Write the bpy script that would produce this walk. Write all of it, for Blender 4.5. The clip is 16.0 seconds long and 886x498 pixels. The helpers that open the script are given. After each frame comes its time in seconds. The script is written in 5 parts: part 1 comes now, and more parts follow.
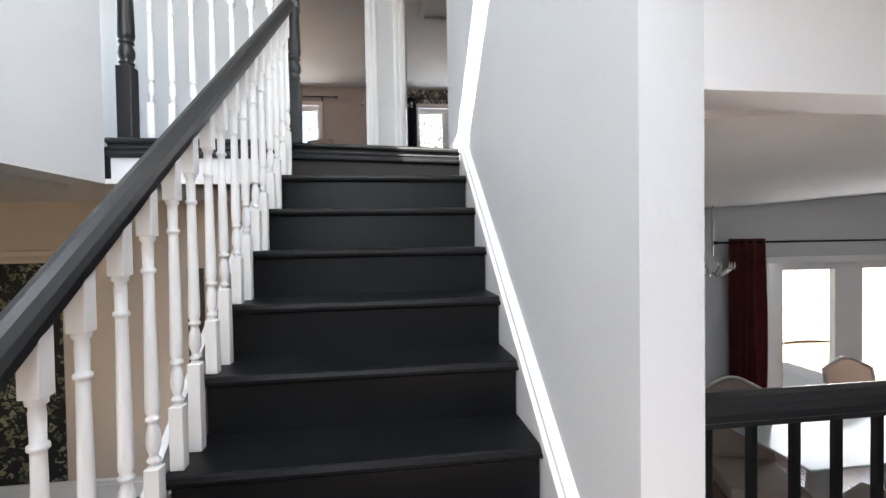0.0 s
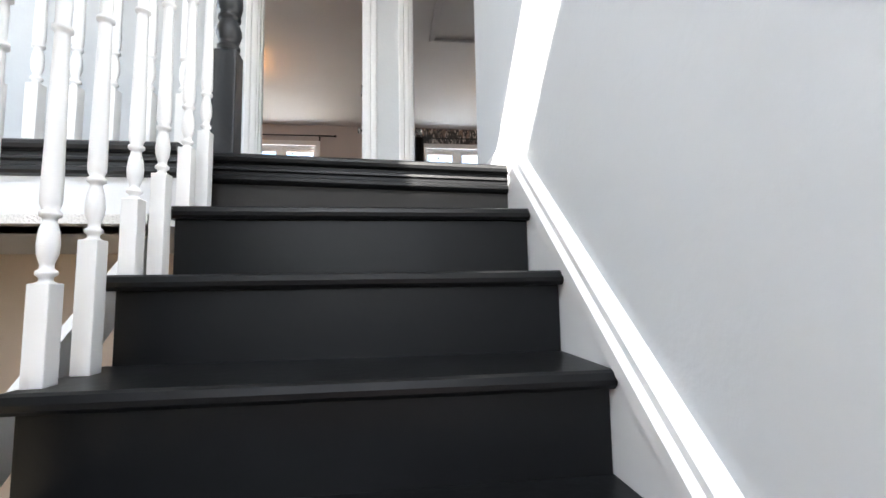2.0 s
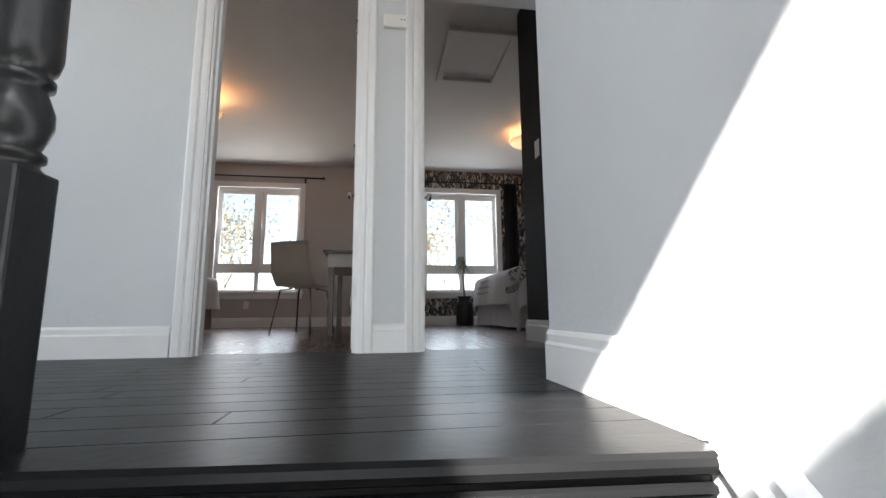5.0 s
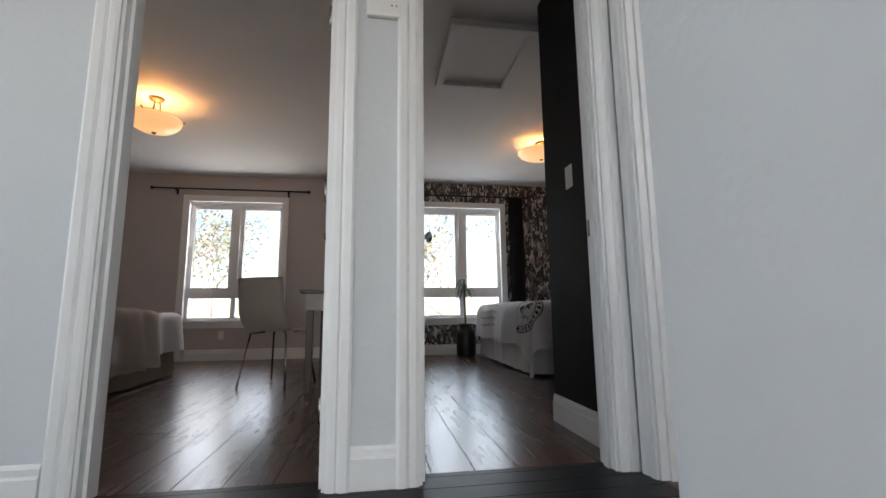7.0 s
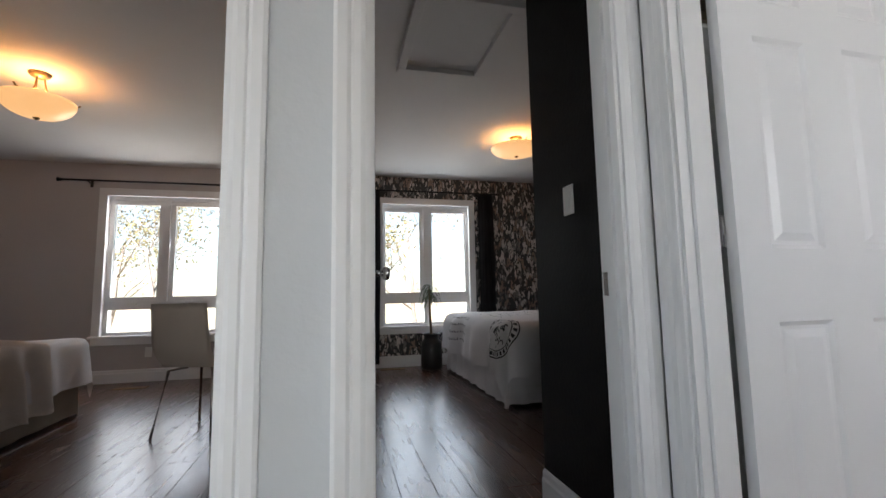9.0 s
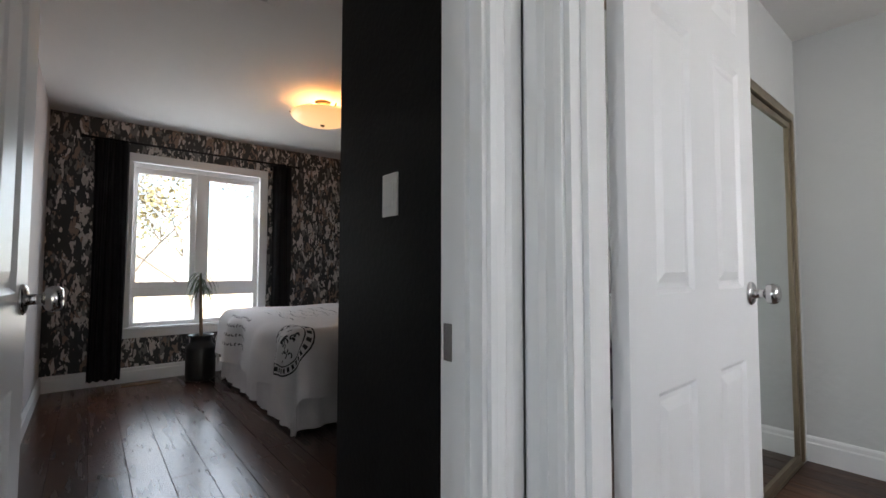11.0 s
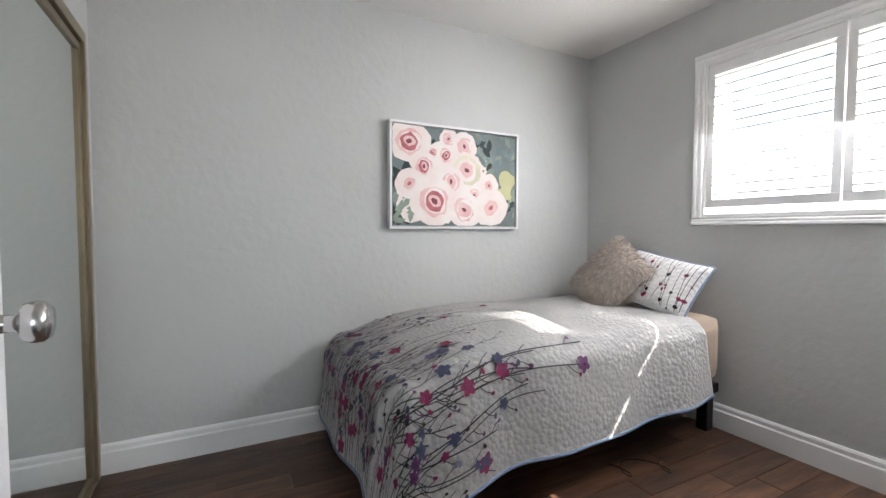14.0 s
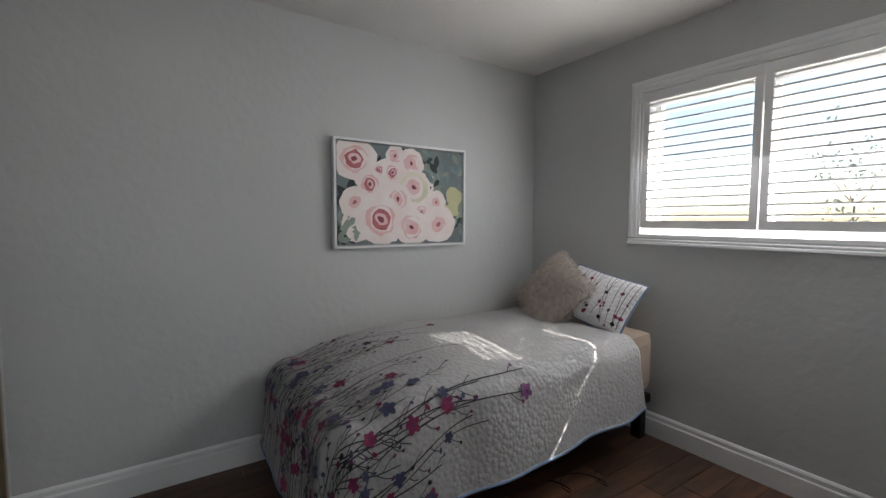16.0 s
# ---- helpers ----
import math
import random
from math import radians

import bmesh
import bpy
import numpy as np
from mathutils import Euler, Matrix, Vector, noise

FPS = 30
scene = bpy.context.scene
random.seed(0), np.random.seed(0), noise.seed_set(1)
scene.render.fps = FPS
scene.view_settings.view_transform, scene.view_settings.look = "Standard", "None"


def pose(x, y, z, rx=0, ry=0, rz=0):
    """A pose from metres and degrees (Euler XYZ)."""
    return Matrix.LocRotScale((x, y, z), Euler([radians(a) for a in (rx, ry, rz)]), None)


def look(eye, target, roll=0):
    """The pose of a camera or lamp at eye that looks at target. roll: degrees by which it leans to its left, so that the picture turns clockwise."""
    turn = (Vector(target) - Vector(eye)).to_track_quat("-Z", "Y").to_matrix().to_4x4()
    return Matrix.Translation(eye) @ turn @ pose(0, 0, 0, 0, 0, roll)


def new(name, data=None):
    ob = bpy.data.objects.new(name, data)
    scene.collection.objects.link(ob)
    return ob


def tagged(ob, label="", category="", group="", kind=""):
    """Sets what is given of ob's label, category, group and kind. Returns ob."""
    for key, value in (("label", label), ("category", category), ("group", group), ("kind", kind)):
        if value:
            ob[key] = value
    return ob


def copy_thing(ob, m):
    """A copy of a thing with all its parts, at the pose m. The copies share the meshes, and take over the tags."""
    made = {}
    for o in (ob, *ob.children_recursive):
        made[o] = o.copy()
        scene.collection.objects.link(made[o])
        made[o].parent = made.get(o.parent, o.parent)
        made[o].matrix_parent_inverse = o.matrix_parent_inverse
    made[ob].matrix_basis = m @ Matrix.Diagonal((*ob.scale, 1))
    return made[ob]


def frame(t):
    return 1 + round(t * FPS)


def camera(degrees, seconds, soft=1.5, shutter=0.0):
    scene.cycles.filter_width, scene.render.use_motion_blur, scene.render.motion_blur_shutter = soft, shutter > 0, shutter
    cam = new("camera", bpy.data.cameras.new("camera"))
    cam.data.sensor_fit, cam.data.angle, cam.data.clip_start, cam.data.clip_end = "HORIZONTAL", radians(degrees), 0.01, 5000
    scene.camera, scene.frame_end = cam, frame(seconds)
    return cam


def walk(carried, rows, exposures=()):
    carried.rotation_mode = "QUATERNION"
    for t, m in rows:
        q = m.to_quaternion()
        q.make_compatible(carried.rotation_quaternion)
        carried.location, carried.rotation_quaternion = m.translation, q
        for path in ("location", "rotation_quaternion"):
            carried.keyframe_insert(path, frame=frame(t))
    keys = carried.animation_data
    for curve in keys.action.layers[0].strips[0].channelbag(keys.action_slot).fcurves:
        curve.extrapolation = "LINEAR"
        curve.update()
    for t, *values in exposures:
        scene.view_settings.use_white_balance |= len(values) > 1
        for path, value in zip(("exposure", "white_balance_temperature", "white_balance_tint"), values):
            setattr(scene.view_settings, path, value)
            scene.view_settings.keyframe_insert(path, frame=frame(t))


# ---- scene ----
cam = camera(91.2, 16.0)
FL = 1.71      # upper floor
CEIL = 4.17    # upper ceiling
CEIL_S = 4.11  # small bedroom ceiling
YS = 1.675     # inner face of the shuttered wall
PATH = [
    (0, (0.665, 0.446, 1.174), (0.926, 2.428, 1.132), -0.9),
    (0.5, (0.696, 0.746, 1.17), (0.949, 2.73, 1.188), -0.9),
    (1, (0.665, 1.035, 1.172), (0.915, 3.018, 1.249), -0.8),
    (1.5, (0.672, 1.298, 1.185), (0.92, 3.278, 1.319), -0.8),
    (2, (0.699, 1.553, 1.291), (0.944, 3.529, 1.473), -0.9),
    (2.5, (0.679, 1.736, 1.378), (0.926, 3.708, 1.594), -0.8),
    (3, (0.669, 1.868, 1.471), (0.924, 3.836, 1.719), -0.6),
    (3.5, (0.695, 2.031, 1.579), (0.959, 3.996, 1.842), -0.6),
    (4, (0.67, 2.173, 1.682), (0.94, 4.136, 1.955), -0.6),
    (4.5, (0.638, 2.279, 1.798), (0.919, 4.238, 2.088), -0.5),
    (7, (0.692, 3.016, 2.293), (1.001, 4.971, 2.582), -0.6),
    (7.5, (0.682, 3.137, 2.414), (1.01, 5.089, 2.703), -0.5),
    (8, (0.732, 3.255, 2.474), (1.103, 5.202, 2.743), -0.6),
    (10.3, (0.892, 3.865, 2.757), (1.734, 5.675, 2.874), -0.5),
    (10.5, (0.938, 3.915, 2.762), (1.882, 5.675, 2.872), -0.2),
    (11, (1.042, 4.043, 2.772), (2.305, 5.591, 2.867), 0.1),
    (11.5, (1.168, 4.101, 2.765), (2.781, 5.281, 2.836), -0.2),
    (12, (1.371, 4.136, 2.746), (3.24, 4.845, 2.804), -0.3),
    (12.5, (1.507, 4.124, 2.741), (3.49, 4.383, 2.762), -0.1),
    (13, (1.621, 4.139, 2.748), (3.607, 3.902, 2.724), 0.5),
    (13.5, (1.728, 4.185, 2.788), (3.603, 3.491, 2.737), 0.1),
    (14, (1.761, 4.184, 2.831), (3.535, 3.264, 2.743), 0.1),
    (14.5, (1.78, 4.174, 2.874), (3.488, 3.14, 2.762), 0.3),
    (15, (1.775, 4.161, 2.925), (3.453, 3.081, 2.798), 0.3),
    (15.5, (1.771, 4.154, 2.968), (3.436, 3.052, 2.836), 0.2),
    (16, (1.766, 4.15, 3.006), (3.424, 3.04, 2.872), 0.2),
]
EXPO = [(0, 3.45), (1, 3.35), (2, 3.65), (2.5, 3.85), (3.5, 3.75), (4.5, 3.2), (7, 2.97), (8, 2.97), (10.5, 3.0), (12, 3.65), (13.5, 3.6), (14.5, 3.03), (15, 2.63), (16, 2.25)]
walk(cam, [(t, look(eye, target, roll)) for t, eye, target, roll in PATH], EXPO)

# ---- world, sun and the light in the openings ----
SUN = Vector((0.40, 1.0, -0.96)).normalized()
world = bpy.data.worlds.new("sky")
scene.world = world
world.use_nodes = True
wn = world.node_tree
sky = wn.nodes.new("ShaderNodeTexSky")
sky.sky_type = "NISHITA"
sky.sun_disc = False
sky.sun_elevation = math.asin(-SUN.z)
sky.sun_rotation = math.atan2(-SUN.x, -SUN.y)
wn.links.new(sky.outputs[0], wn.nodes["Background"].inputs[0])
wn.nodes["Background"].inputs[1].default_value = 0.05


def lamp(name, kind, energy, color, m, size=None, size_y=None):
    d = bpy.data.lights.new(name, kind)
    d.energy, d.color = energy, color
    if kind == "AREA":
        d.shape, d.size, d.size_y = "RECTANGLE", size, size_y
    elif kind == "POINT":
        d.shadow_soft_size = size
    ob = new(name, d)
    ob.matrix_world = m
    return ob


sun_lamp = lamp("sun", "SUN", 5.0, (1, 0.95, 0.88), look((0, 0, 12), Vector((0, 0, 12)) + SUN))
sun_lamp.data.angle = radians(0.6)
DAY = (0.96, 0.97, 1.0)
COOL = (0.86, 0.93, 1.0)
lamp("hall_daylight", "AREA", 3.4, COOL, look((-3.25, 3.8, 3.2), (5, 3.9, 3.0)), 1.0, 1.2)
# skylight over the stairs, added entry fill, bedroom and dining windows
lamp("skylight_daylight", "AREA", 9, COOL, look((0.3, 0.53, 4.3), (0.3, 0.53, 0)), 1.3, 0.62)
# fill added from the entry side to brighten stairs and walls; no window known there
lamp("entry_fill", "AREA", 3.6, DAY, look((0.2, -1.9, 2.6), (0.2, 5, 2.1)), 2.2, 1.9)
lamp("bedroom_daylight", "AREA", 2.7, DAY, look((-1.16, 9.2, 3.02), (-1.16, 0, 2.5)), 1.2, 1.5)
lamp("bedroom_daylight", "AREA", 2.7, COOL, look((1.93, 9.2, 3.02), (1.93, 0, 2.5)), 1.2, 1.5)
lamp("shutter_daylight", "AREA", 4.6, DAY, look((2.684, YS + 0.02, 3.36), (2.8, 4.2, 2.0)), 1.2, 0.75)
lamp("dining_daylight", "AREA", 4.9, DAY, look((5.2, 4.25, 0.15), (4.5, 0, 0)), 2.4, 1.4)
WARM = (1.0, 0.48, 0.18)


# ---- materials ----
def mat(name, color, rough=0.5, metal=0.0, var=0.12, scale=6.0, bump=0.05, bscale=120.0, coat=0.0, stretch=None, rand=0.0, color2=None, transmission=0.0, spec=0.5):
    m = bpy.data.materials.new(name)
    m.use_nodes = True
    nt = m.node_tree
    n, ln = nt.nodes, nt.links
    b = n["Principled BSDF"]
    b.inputs["Roughness"].default_value = rough
    b.inputs["Metallic"].default_value = metal
    b.inputs["Coat Weight"].default_value = coat
    b.inputs["Specular IOR Level"].default_value = spec
    b.inputs["Transmission Weight"].default_value = transmission
    tc = n.new("ShaderNodeTexCoord")
    mp = n.new("ShaderNodeMapping")
    if stretch:
        mp.inputs["Scale"].default_value = stretch
    ln.new(tc.outputs["Object"], mp.inputs[0])
    no = n.new("ShaderNodeTexNoise")
    no.inputs["Scale"].default_value = scale
    no.inputs["Detail"].default_value = 6
    ln.new(mp.outputs[0], no.inputs["Vector"])
    rp = n.new("ShaderNodeMapRange")
    rp.inputs[1].default_value, rp.inputs[2].default_value = 0.3, 0.7
    ln.new(no.outputs[0], rp.inputs[0])
    mix = n.new("ShaderNodeMix")
    mix.data_type = "RGBA"
    c2 = color2 or tuple(c * (1 - var) for c in color)
    mix.inputs[6].default_value = (*color, 1)
    mix.inputs[7].default_value = (*c2, 1)
    ln.new(rp.outputs[0], mix.inputs[0])
    out = mix.outputs[2]
    if rand:
        oi = n.new("ShaderNodeObjectInfo")
        mr = n.new("ShaderNodeMapRange")
        mr.inputs[3].default_value, mr.inputs[4].default_value = 1 - rand, 1 + rand
        ln.new(oi.outputs["Random"], mr.inputs[0])
        mm = n.new("ShaderNodeVectorMath")
        mm.operation = "SCALE"
        ln.new(out, mm.inputs[0])
        ln.new(mr.outputs[0], mm.inputs["Scale"])
        out = mm.outputs[0]
        ad = n.new("ShaderNodeVectorMath")
        ad.operation = "ADD"
        cb = n.new("ShaderNodeVectorMath")
        cb.operation = "SCALE"
        cb.inputs[0].default_value = (37, 17, 29)
        ln.new(oi.outputs["Random"], cb.inputs["Scale"])
        ln.new(tc.outputs["Object"], ad.inputs[0])
        ln.new(cb.outputs[0], ad.inputs[1])
        ln.new(ad.outputs[0], mp.inputs[0])
    ln.new(out, b.inputs["Base Color"])
    n2 = n.new("ShaderNodeTexNoise")
    n2.inputs["Scale"].default_value = bscale
    n2.inputs["Detail"].default_value = 4
    ln.new(mp.outputs[0], n2.inputs["Vector"])
    bp = n.new("ShaderNodeBump")
    bp.inputs["Strength"].default_value = bump
    bp.inputs["Distance"].default_value = 0.01
    ln.new(n2.outputs[0], bp.inputs["Height"])
    ln.new(bp.outputs[0], b.inputs["Normal"])
    rr = n.new("ShaderNodeMapRange")
    rr.inputs[3].default_value, rr.inputs[4].default_value = max(0.02, rough - 0.06), min(1, rough + 0.08)
    ln.new(no.outputs[0], rr.inputs[0])
    ln.new(rr.outputs[0], b.inputs["Roughness"])
    return m


def voronoi_bump(m, scale, strength, distance=0.006):
    nt = m.node_tree
    v = nt.nodes.new("ShaderNodeTexVoronoi")
    v.inputs["Scale"].default_value = scale
    tc = nt.nodes.new("ShaderNodeTexCoord")
    nt.links.new(tc.outputs["Object"], v.inputs["Vector"])
    bp = nt.nodes.new("ShaderNodeBump")
    bp.inputs["Strength"].default_value = strength
    bp.inputs["Distance"].default_value = distance
    bp.invert = True
    nt.links.new(v.outputs["Distance"], bp.inputs["Height"])
    nt.links.new(bp.outputs[0], nt.nodes["Principled BSDF"].inputs["Normal"])
    return m


def glow(m, color, strength):
    b = m.node_tree.nodes["Principled BSDF"]
    b.inputs["Emission Color"].default_value = (*color, 1)
    b.inputs["Emission Strength"].default_value = strength
    return m


M_WALL = mat("wall_paint", (0.62, 0.64, 0.66), 0.6, var=0.04, scale=2.5, bump=0.12, bscale=55)
M_WALLC = mat("bedroom_wall_paint", (0.54, 0.545, 0.54), 0.55, var=0.05, scale=2.0, bump=0.28, bscale=24)
M_WALLA = mat("taupe_wall_paint", (0.50, 0.46, 0.45), 0.6, var=0.05, scale=2.0, bump=0.15, bscale=50)
M_BEIGE = mat("beige_wall_paint", (0.70, 0.58, 0.48), 0.6, var=0.05, scale=2.0, bump=0.12, bscale=50)
M_WHITEWALL = mat("white_wall_paint", (0.72, 0.73, 0.75), 0.6, var=0.03, scale=2.5, bump=0.1, bscale=55)
M_BLACKWALL = mat("black_wall_paint", (0.005, 0.005, 0.0055), 0.5, var=0.2, scale=3, bump=0.12, bscale=60, spec=0.25)
M_CEIL = mat("ceiling_paint", (0.72, 0.70, 0.68), 0.8, var=0.03, scale=3, bump=0.5, bscale=140)
M_TRIM = mat("white_trim_paint", (0.80, 0.80, 0.80), 0.36, var=0.03, scale=5, bump=0.006, bscale=60)
M_DOOR = mat("white_door_paint", (0.80, 0.80, 0.81), 0.34, var=0.03, scale=4, bump=0.012, bscale=160)
M_BLACKSTAIR = mat("charcoal_stair_paint", (0.0075, 0.0078, 0.0085), 0.36, var=0.3, scale=5, bump=0.06, bscale=45, spec=0.16)
M_GREYWOOD = mat("dark_grey_rail_paint", (0.012, 0.013, 0.015), 0.34, var=0.2, scale=6, bump=0.1, bscale=70)
M_BALUSTER = mat("white_baluster_paint", (0.82, 0.82, 0.82), 0.3, var=0.03, scale=8, bump=0.04, bscale=60)
M_LAM = mat("dark_laminate", (0.105, 0.040, 0.021), 0.25, var=0.5, scale=5, bump=0.03, bscale=60, stretch=(6, 0.6, 1), rand=0.3, color2=(0.034, 0.014, 0.008), coat=0.0, spec=1.0)
M_RUSTIC = mat("rustic_brown_planks", (0.135, 0.062, 0.034), 0.42, var=0.5, scale=5, bump=0.25, bscale=26, stretch=(5, 0.7, 1), rand=0.45, color2=(0.035, 0.018, 0.012))
M_GAP = mat("floor_joint", (0.01, 0.008, 0.007), 0.7)
M_CHROME = mat("brushed_nickel", (0.62, 0.61, 0.60), 0.2, 1.0, var=0.06, scale=12, bump=0.01)
M_DARKMETAL = mat("black_metal", (0.012, 0.012, 0.013), 0.4, 0.6, var=0.2, scale=10)
M_GOLD = mat("pale_gold_metal", (0.32, 0.26, 0.18), 0.38, 0.8, var=0.1, scale=10)
M_MIRROR = mat("mirror", (0.78, 0.82, 0.80), 0.02, 1.0, var=0.01, bump=0.0)
M_PLASTIC = mat("white_plastic", (0.78, 0.77, 0.74), 0.4, var=0.02)
M_SHADE = glow(mat("lamp_glass", (0.9, 0.8, 0.62), 0.4, var=0.05), (1.0, 0.52, 0.19), 0.115)
M_BRASS = mat("aged_brass", (0.28, 0.19, 0.10), 0.35, 0.9, var=0.2)
M_CURTAIN = mat("dark_grey_curtain", (0.035, 0.033, 0.035), 0.85, var=0.2, bump=0.3, bscale=300)
M_RED = mat("burgundy_curtain", (0.16, 0.022, 0.022), 0.6, var=0.3, scale=14, bump=0.2, bscale=200)
M_LINEN = mat("white_bedding", (0.70, 0.68, 0.68), 0.85, var=0.08, scale=5, bump=0.3, bscale=90)
M_THROW = mat("cream_throw", (0.74, 0.67, 0.61), 0.9, var=0.1, scale=7, bump=0.4, bscale=160)
M_KHAKI = mat("khaki_bed_skirt", (0.30, 0.26, 0.20), 0.9, var=0.1, bump=0.3)
M_QUILT = voronoi_bump(mat("white_quilt", (0.78, 0.77, 0.77), 0.85, var=0.05, scale=4), 46, 0.8, 0.006)
M_SHEET = mat("beige_sheet", (0.58, 0.46, 0.36), 0.85, var=0.06, bump=0.2)
M_BLUEHEM = mat("pale_blue_piping", (0.20, 0.26, 0.40), 0.8, var=0.1)
M_STEM = mat("print_dark_green", (0.016, 0.018, 0.022), 0.85, var=0.3, scale=30)
M_FMAG = mat("print_magenta", (0.16, 0.012, 0.06), 0.85, var=0.4, scale=40, color2=(0.28, 0.03, 0.10))
M_FPUR = mat("print_purple", (0.09, 0.035, 0.13), 0.85, var=0.4, scale=40, color2=(0.17, 0.04, 0.13))
M_FBLU = mat("print_slate_blue", (0.035, 0.045, 0.10), 0.85, var=0.4, scale=40, color2=(0.08, 0.10, 0.17))
M_FUR = mat("taupe_faux_fur", (0.64, 0.56, 0.50), 0.95, var=0.3, scale=30, bump=0.3)
M_INK = mat("black_print", (0.03, 0.03, 0.032), 0.85, var=0.3)
M_CHAIRSHELL = mat("cream_leatherette", (0.52, 0.47, 0.42), 0.45, var=0.05, bump=0.1)
M_DESKWOOD = mat("dark_desk_wood", (0.05, 0.025, 0.018), 0.3, var=0.4, stretch=(1, 8, 1))
M_URN = mat("black_enamel", (0.012, 0.012, 0.012), 0.35, var=0.3, scale=12)
M_LEAF = mat("plant_leaf", (0.06, 0.10, 0.04), 0.5, var=0.4, scale=12)
M_CANE = mat("plant_cane", (0.25, 0.18, 0.11), 0.8, var=0.3, scale=20)
M_BARK = mat("bark", (0.20, 0.17, 0.15), 0.9, var=0.4, scale=9, bump=0.5)
M_TREE = mat("spring_foliage", (0.10, 0.10, 0.04), 0.8, var=0.4, scale=2, color2=(0.13, 0.10, 0.05))
M_PINE = mat("conifer_foliage", (0.30, 0.36, 0.32), 0.8, var=0.4, scale=2)
M_LAWN = mat("lawn", (0.26, 0.24, 0.15), 0.95, var=0.4, scale=0.6, bump=0.4, color2=(0.32, 0.25, 0.18))
M_ROOF = mat("far_shingles", (0.12, 0.11, 0.10), 0.9, var=0.3, scale=3)
M_SIDING = mat("far_siding", (0.45, 0.42, 0.40), 0.8, var=0.1, scale=1)
M_TABLE = mat("glass_table_top", (0.55, 0.62, 0.64), 0.08, var=0.05)
M_UPHOL = mat("taupe_upholstery", (0.34, 0.28, 0.24), 0.85, var=0.1, bump=0.3, bscale=300)
M_WHITEWOOD = mat("whitewashed_wood", (0.62, 0.60, 0.57), 0.5, var=0.1, stretch=(1, 1, 8))
M_SLATGREY = mat("vent_grey", (0.10, 0.10, 0.10), 0.5)


def glass_mat():
    m = bpy.data.materials.new("window_glass")
    m.use_nodes = True
    nt = m.node_tree
    nt.nodes.clear()
    o = nt.nodes.new("ShaderNodeOutputMaterial")
    mx = nt.nodes.new("ShaderNodeMixShader")
    tr = nt.nodes.new("ShaderNodeBsdfTransparent")
    gl = nt.nodes.new("ShaderNodeBsdfGlossy")
    gl.inputs["Roughness"].default_value = 0.02
    mx.inputs[0].default_value = 0.05
    nt.links.new(tr.outputs[0], mx.inputs[1])
    nt.links.new(gl.outputs[0], mx.inputs[2])
    nt.links.new(mx.outputs[0], o.inputs[0])
    return m


M_GLASS = glass_mat()


def wallpaper(name, dark, lights, scale, stretch, cut):
    """Paper with a hand-drawn pattern in the mixed colours given."""
    m = mat(name, dark, 0.7, var=0.1)
    nt = m.node_tree
    n, ln = nt.nodes, nt.links
    tc = n.new("ShaderNodeTexCoord")
    mp = n.new("ShaderNodeMapping")
    mp.inputs["Scale"].default_value = stretch
    ln.new(tc.outputs["Object"], mp.inputs[0])
    wob = n.new("ShaderNodeTexNoise")
    wob.inputs["Scale"].default_value = scale * 0.9
    ln.new(mp.outputs[0], wob.inputs["Vector"])
    ad = n.new("ShaderNodeMix")
    ad.data_type = "VECTOR"
    ad.inputs[0].default_value = 0.12
    ln.new(mp.outputs[0], ad.inputs[4])
    ln.new(wob.outputs["Color"], ad.inputs[5])
    v = n.new("ShaderNodeTexVoronoi")
    v.inputs["Scale"].default_value = scale
    ln.new(ad.outputs[1], v.inputs["Vector"])
    hue = n.new("ShaderNodeSeparateColor")
    ln.new(v.outputs["Color"], hue.inputs[0])
    ramp = n.new("ShaderNodeValToRGB")
    ramp.color_ramp.interpolation = "CONSTANT"
    el = ramp.color_ramp.elements
    el[0].color = (*dark, 1)
    el[1].position, el[1].color = cut, (*lights[0], 1)
    for i, c in enumerate(lights[1:], 1):
        e = el.new(cut + (1 - cut) * i / len(lights))
        e.color = (*c, 1)
    ln.new(hue.outputs[0], ramp.inputs[0])
    ed = n.new("ShaderNodeMath")
    ed.operation = "LESS_THAN"
    ed.inputs[1].default_value = 0.55
    ln.new(v.outputs["Distance"], ed.inputs[0])
    mx = n.new("ShaderNodeMix")
    mx.data_type = "RGBA"
    mx.inputs[6].default_value = (*dark, 1)
    ln.new(ed.outputs[0], mx.inputs[0])
    ln.new(ramp.outputs[0], mx.inputs[7])
    ln.new(mx.outputs[2], n["Principled BSDF"].inputs["Base Color"])
    return m


M_PAPERB = wallpaper("abstract_wallpaper", (0.05, 0.05, 0.05), [(0.56, 0.52, 0.49), (0.20, 0.19, 0.185), (0.66, 0.61, 0.58), (0.30, 0.22, 0.18)], 27, (1, 1, 0.42), 0.26)
M_PAPERD = wallpaper("dark_floral_wallpaper", (0.010, 0.010, 0.012), [(0.20, 0.20, 0.11), (0.32, 0.30, 0.20), (0.10, 0.12, 0.07)], 26, (1, 1, 1), 0.52)


# ---- mesh helpers ----
def box(bm, x0, x1, y0, y1, z0, z1, bevel=0.0):
    vs = [bm.verts.new((x, y, z)) for x in (x0, x1) for y in (y0, y1) for z in (z0, z1)]
    fs = [bm.faces.new([vs[i] for i in f]) for f in ((0, 1, 3, 2), (4, 6, 7, 5), (0, 4, 5, 1), (2, 3, 7, 6), (0, 2, 6, 4), (1, 5, 7, 3))]
    if bevel:
        es = list({e for f in fs for e in f.edges})
        bmesh.ops.bevel(bm, geom=es, offset=bevel, segments=2, affect="EDGES", profile=0.6)
    return vs


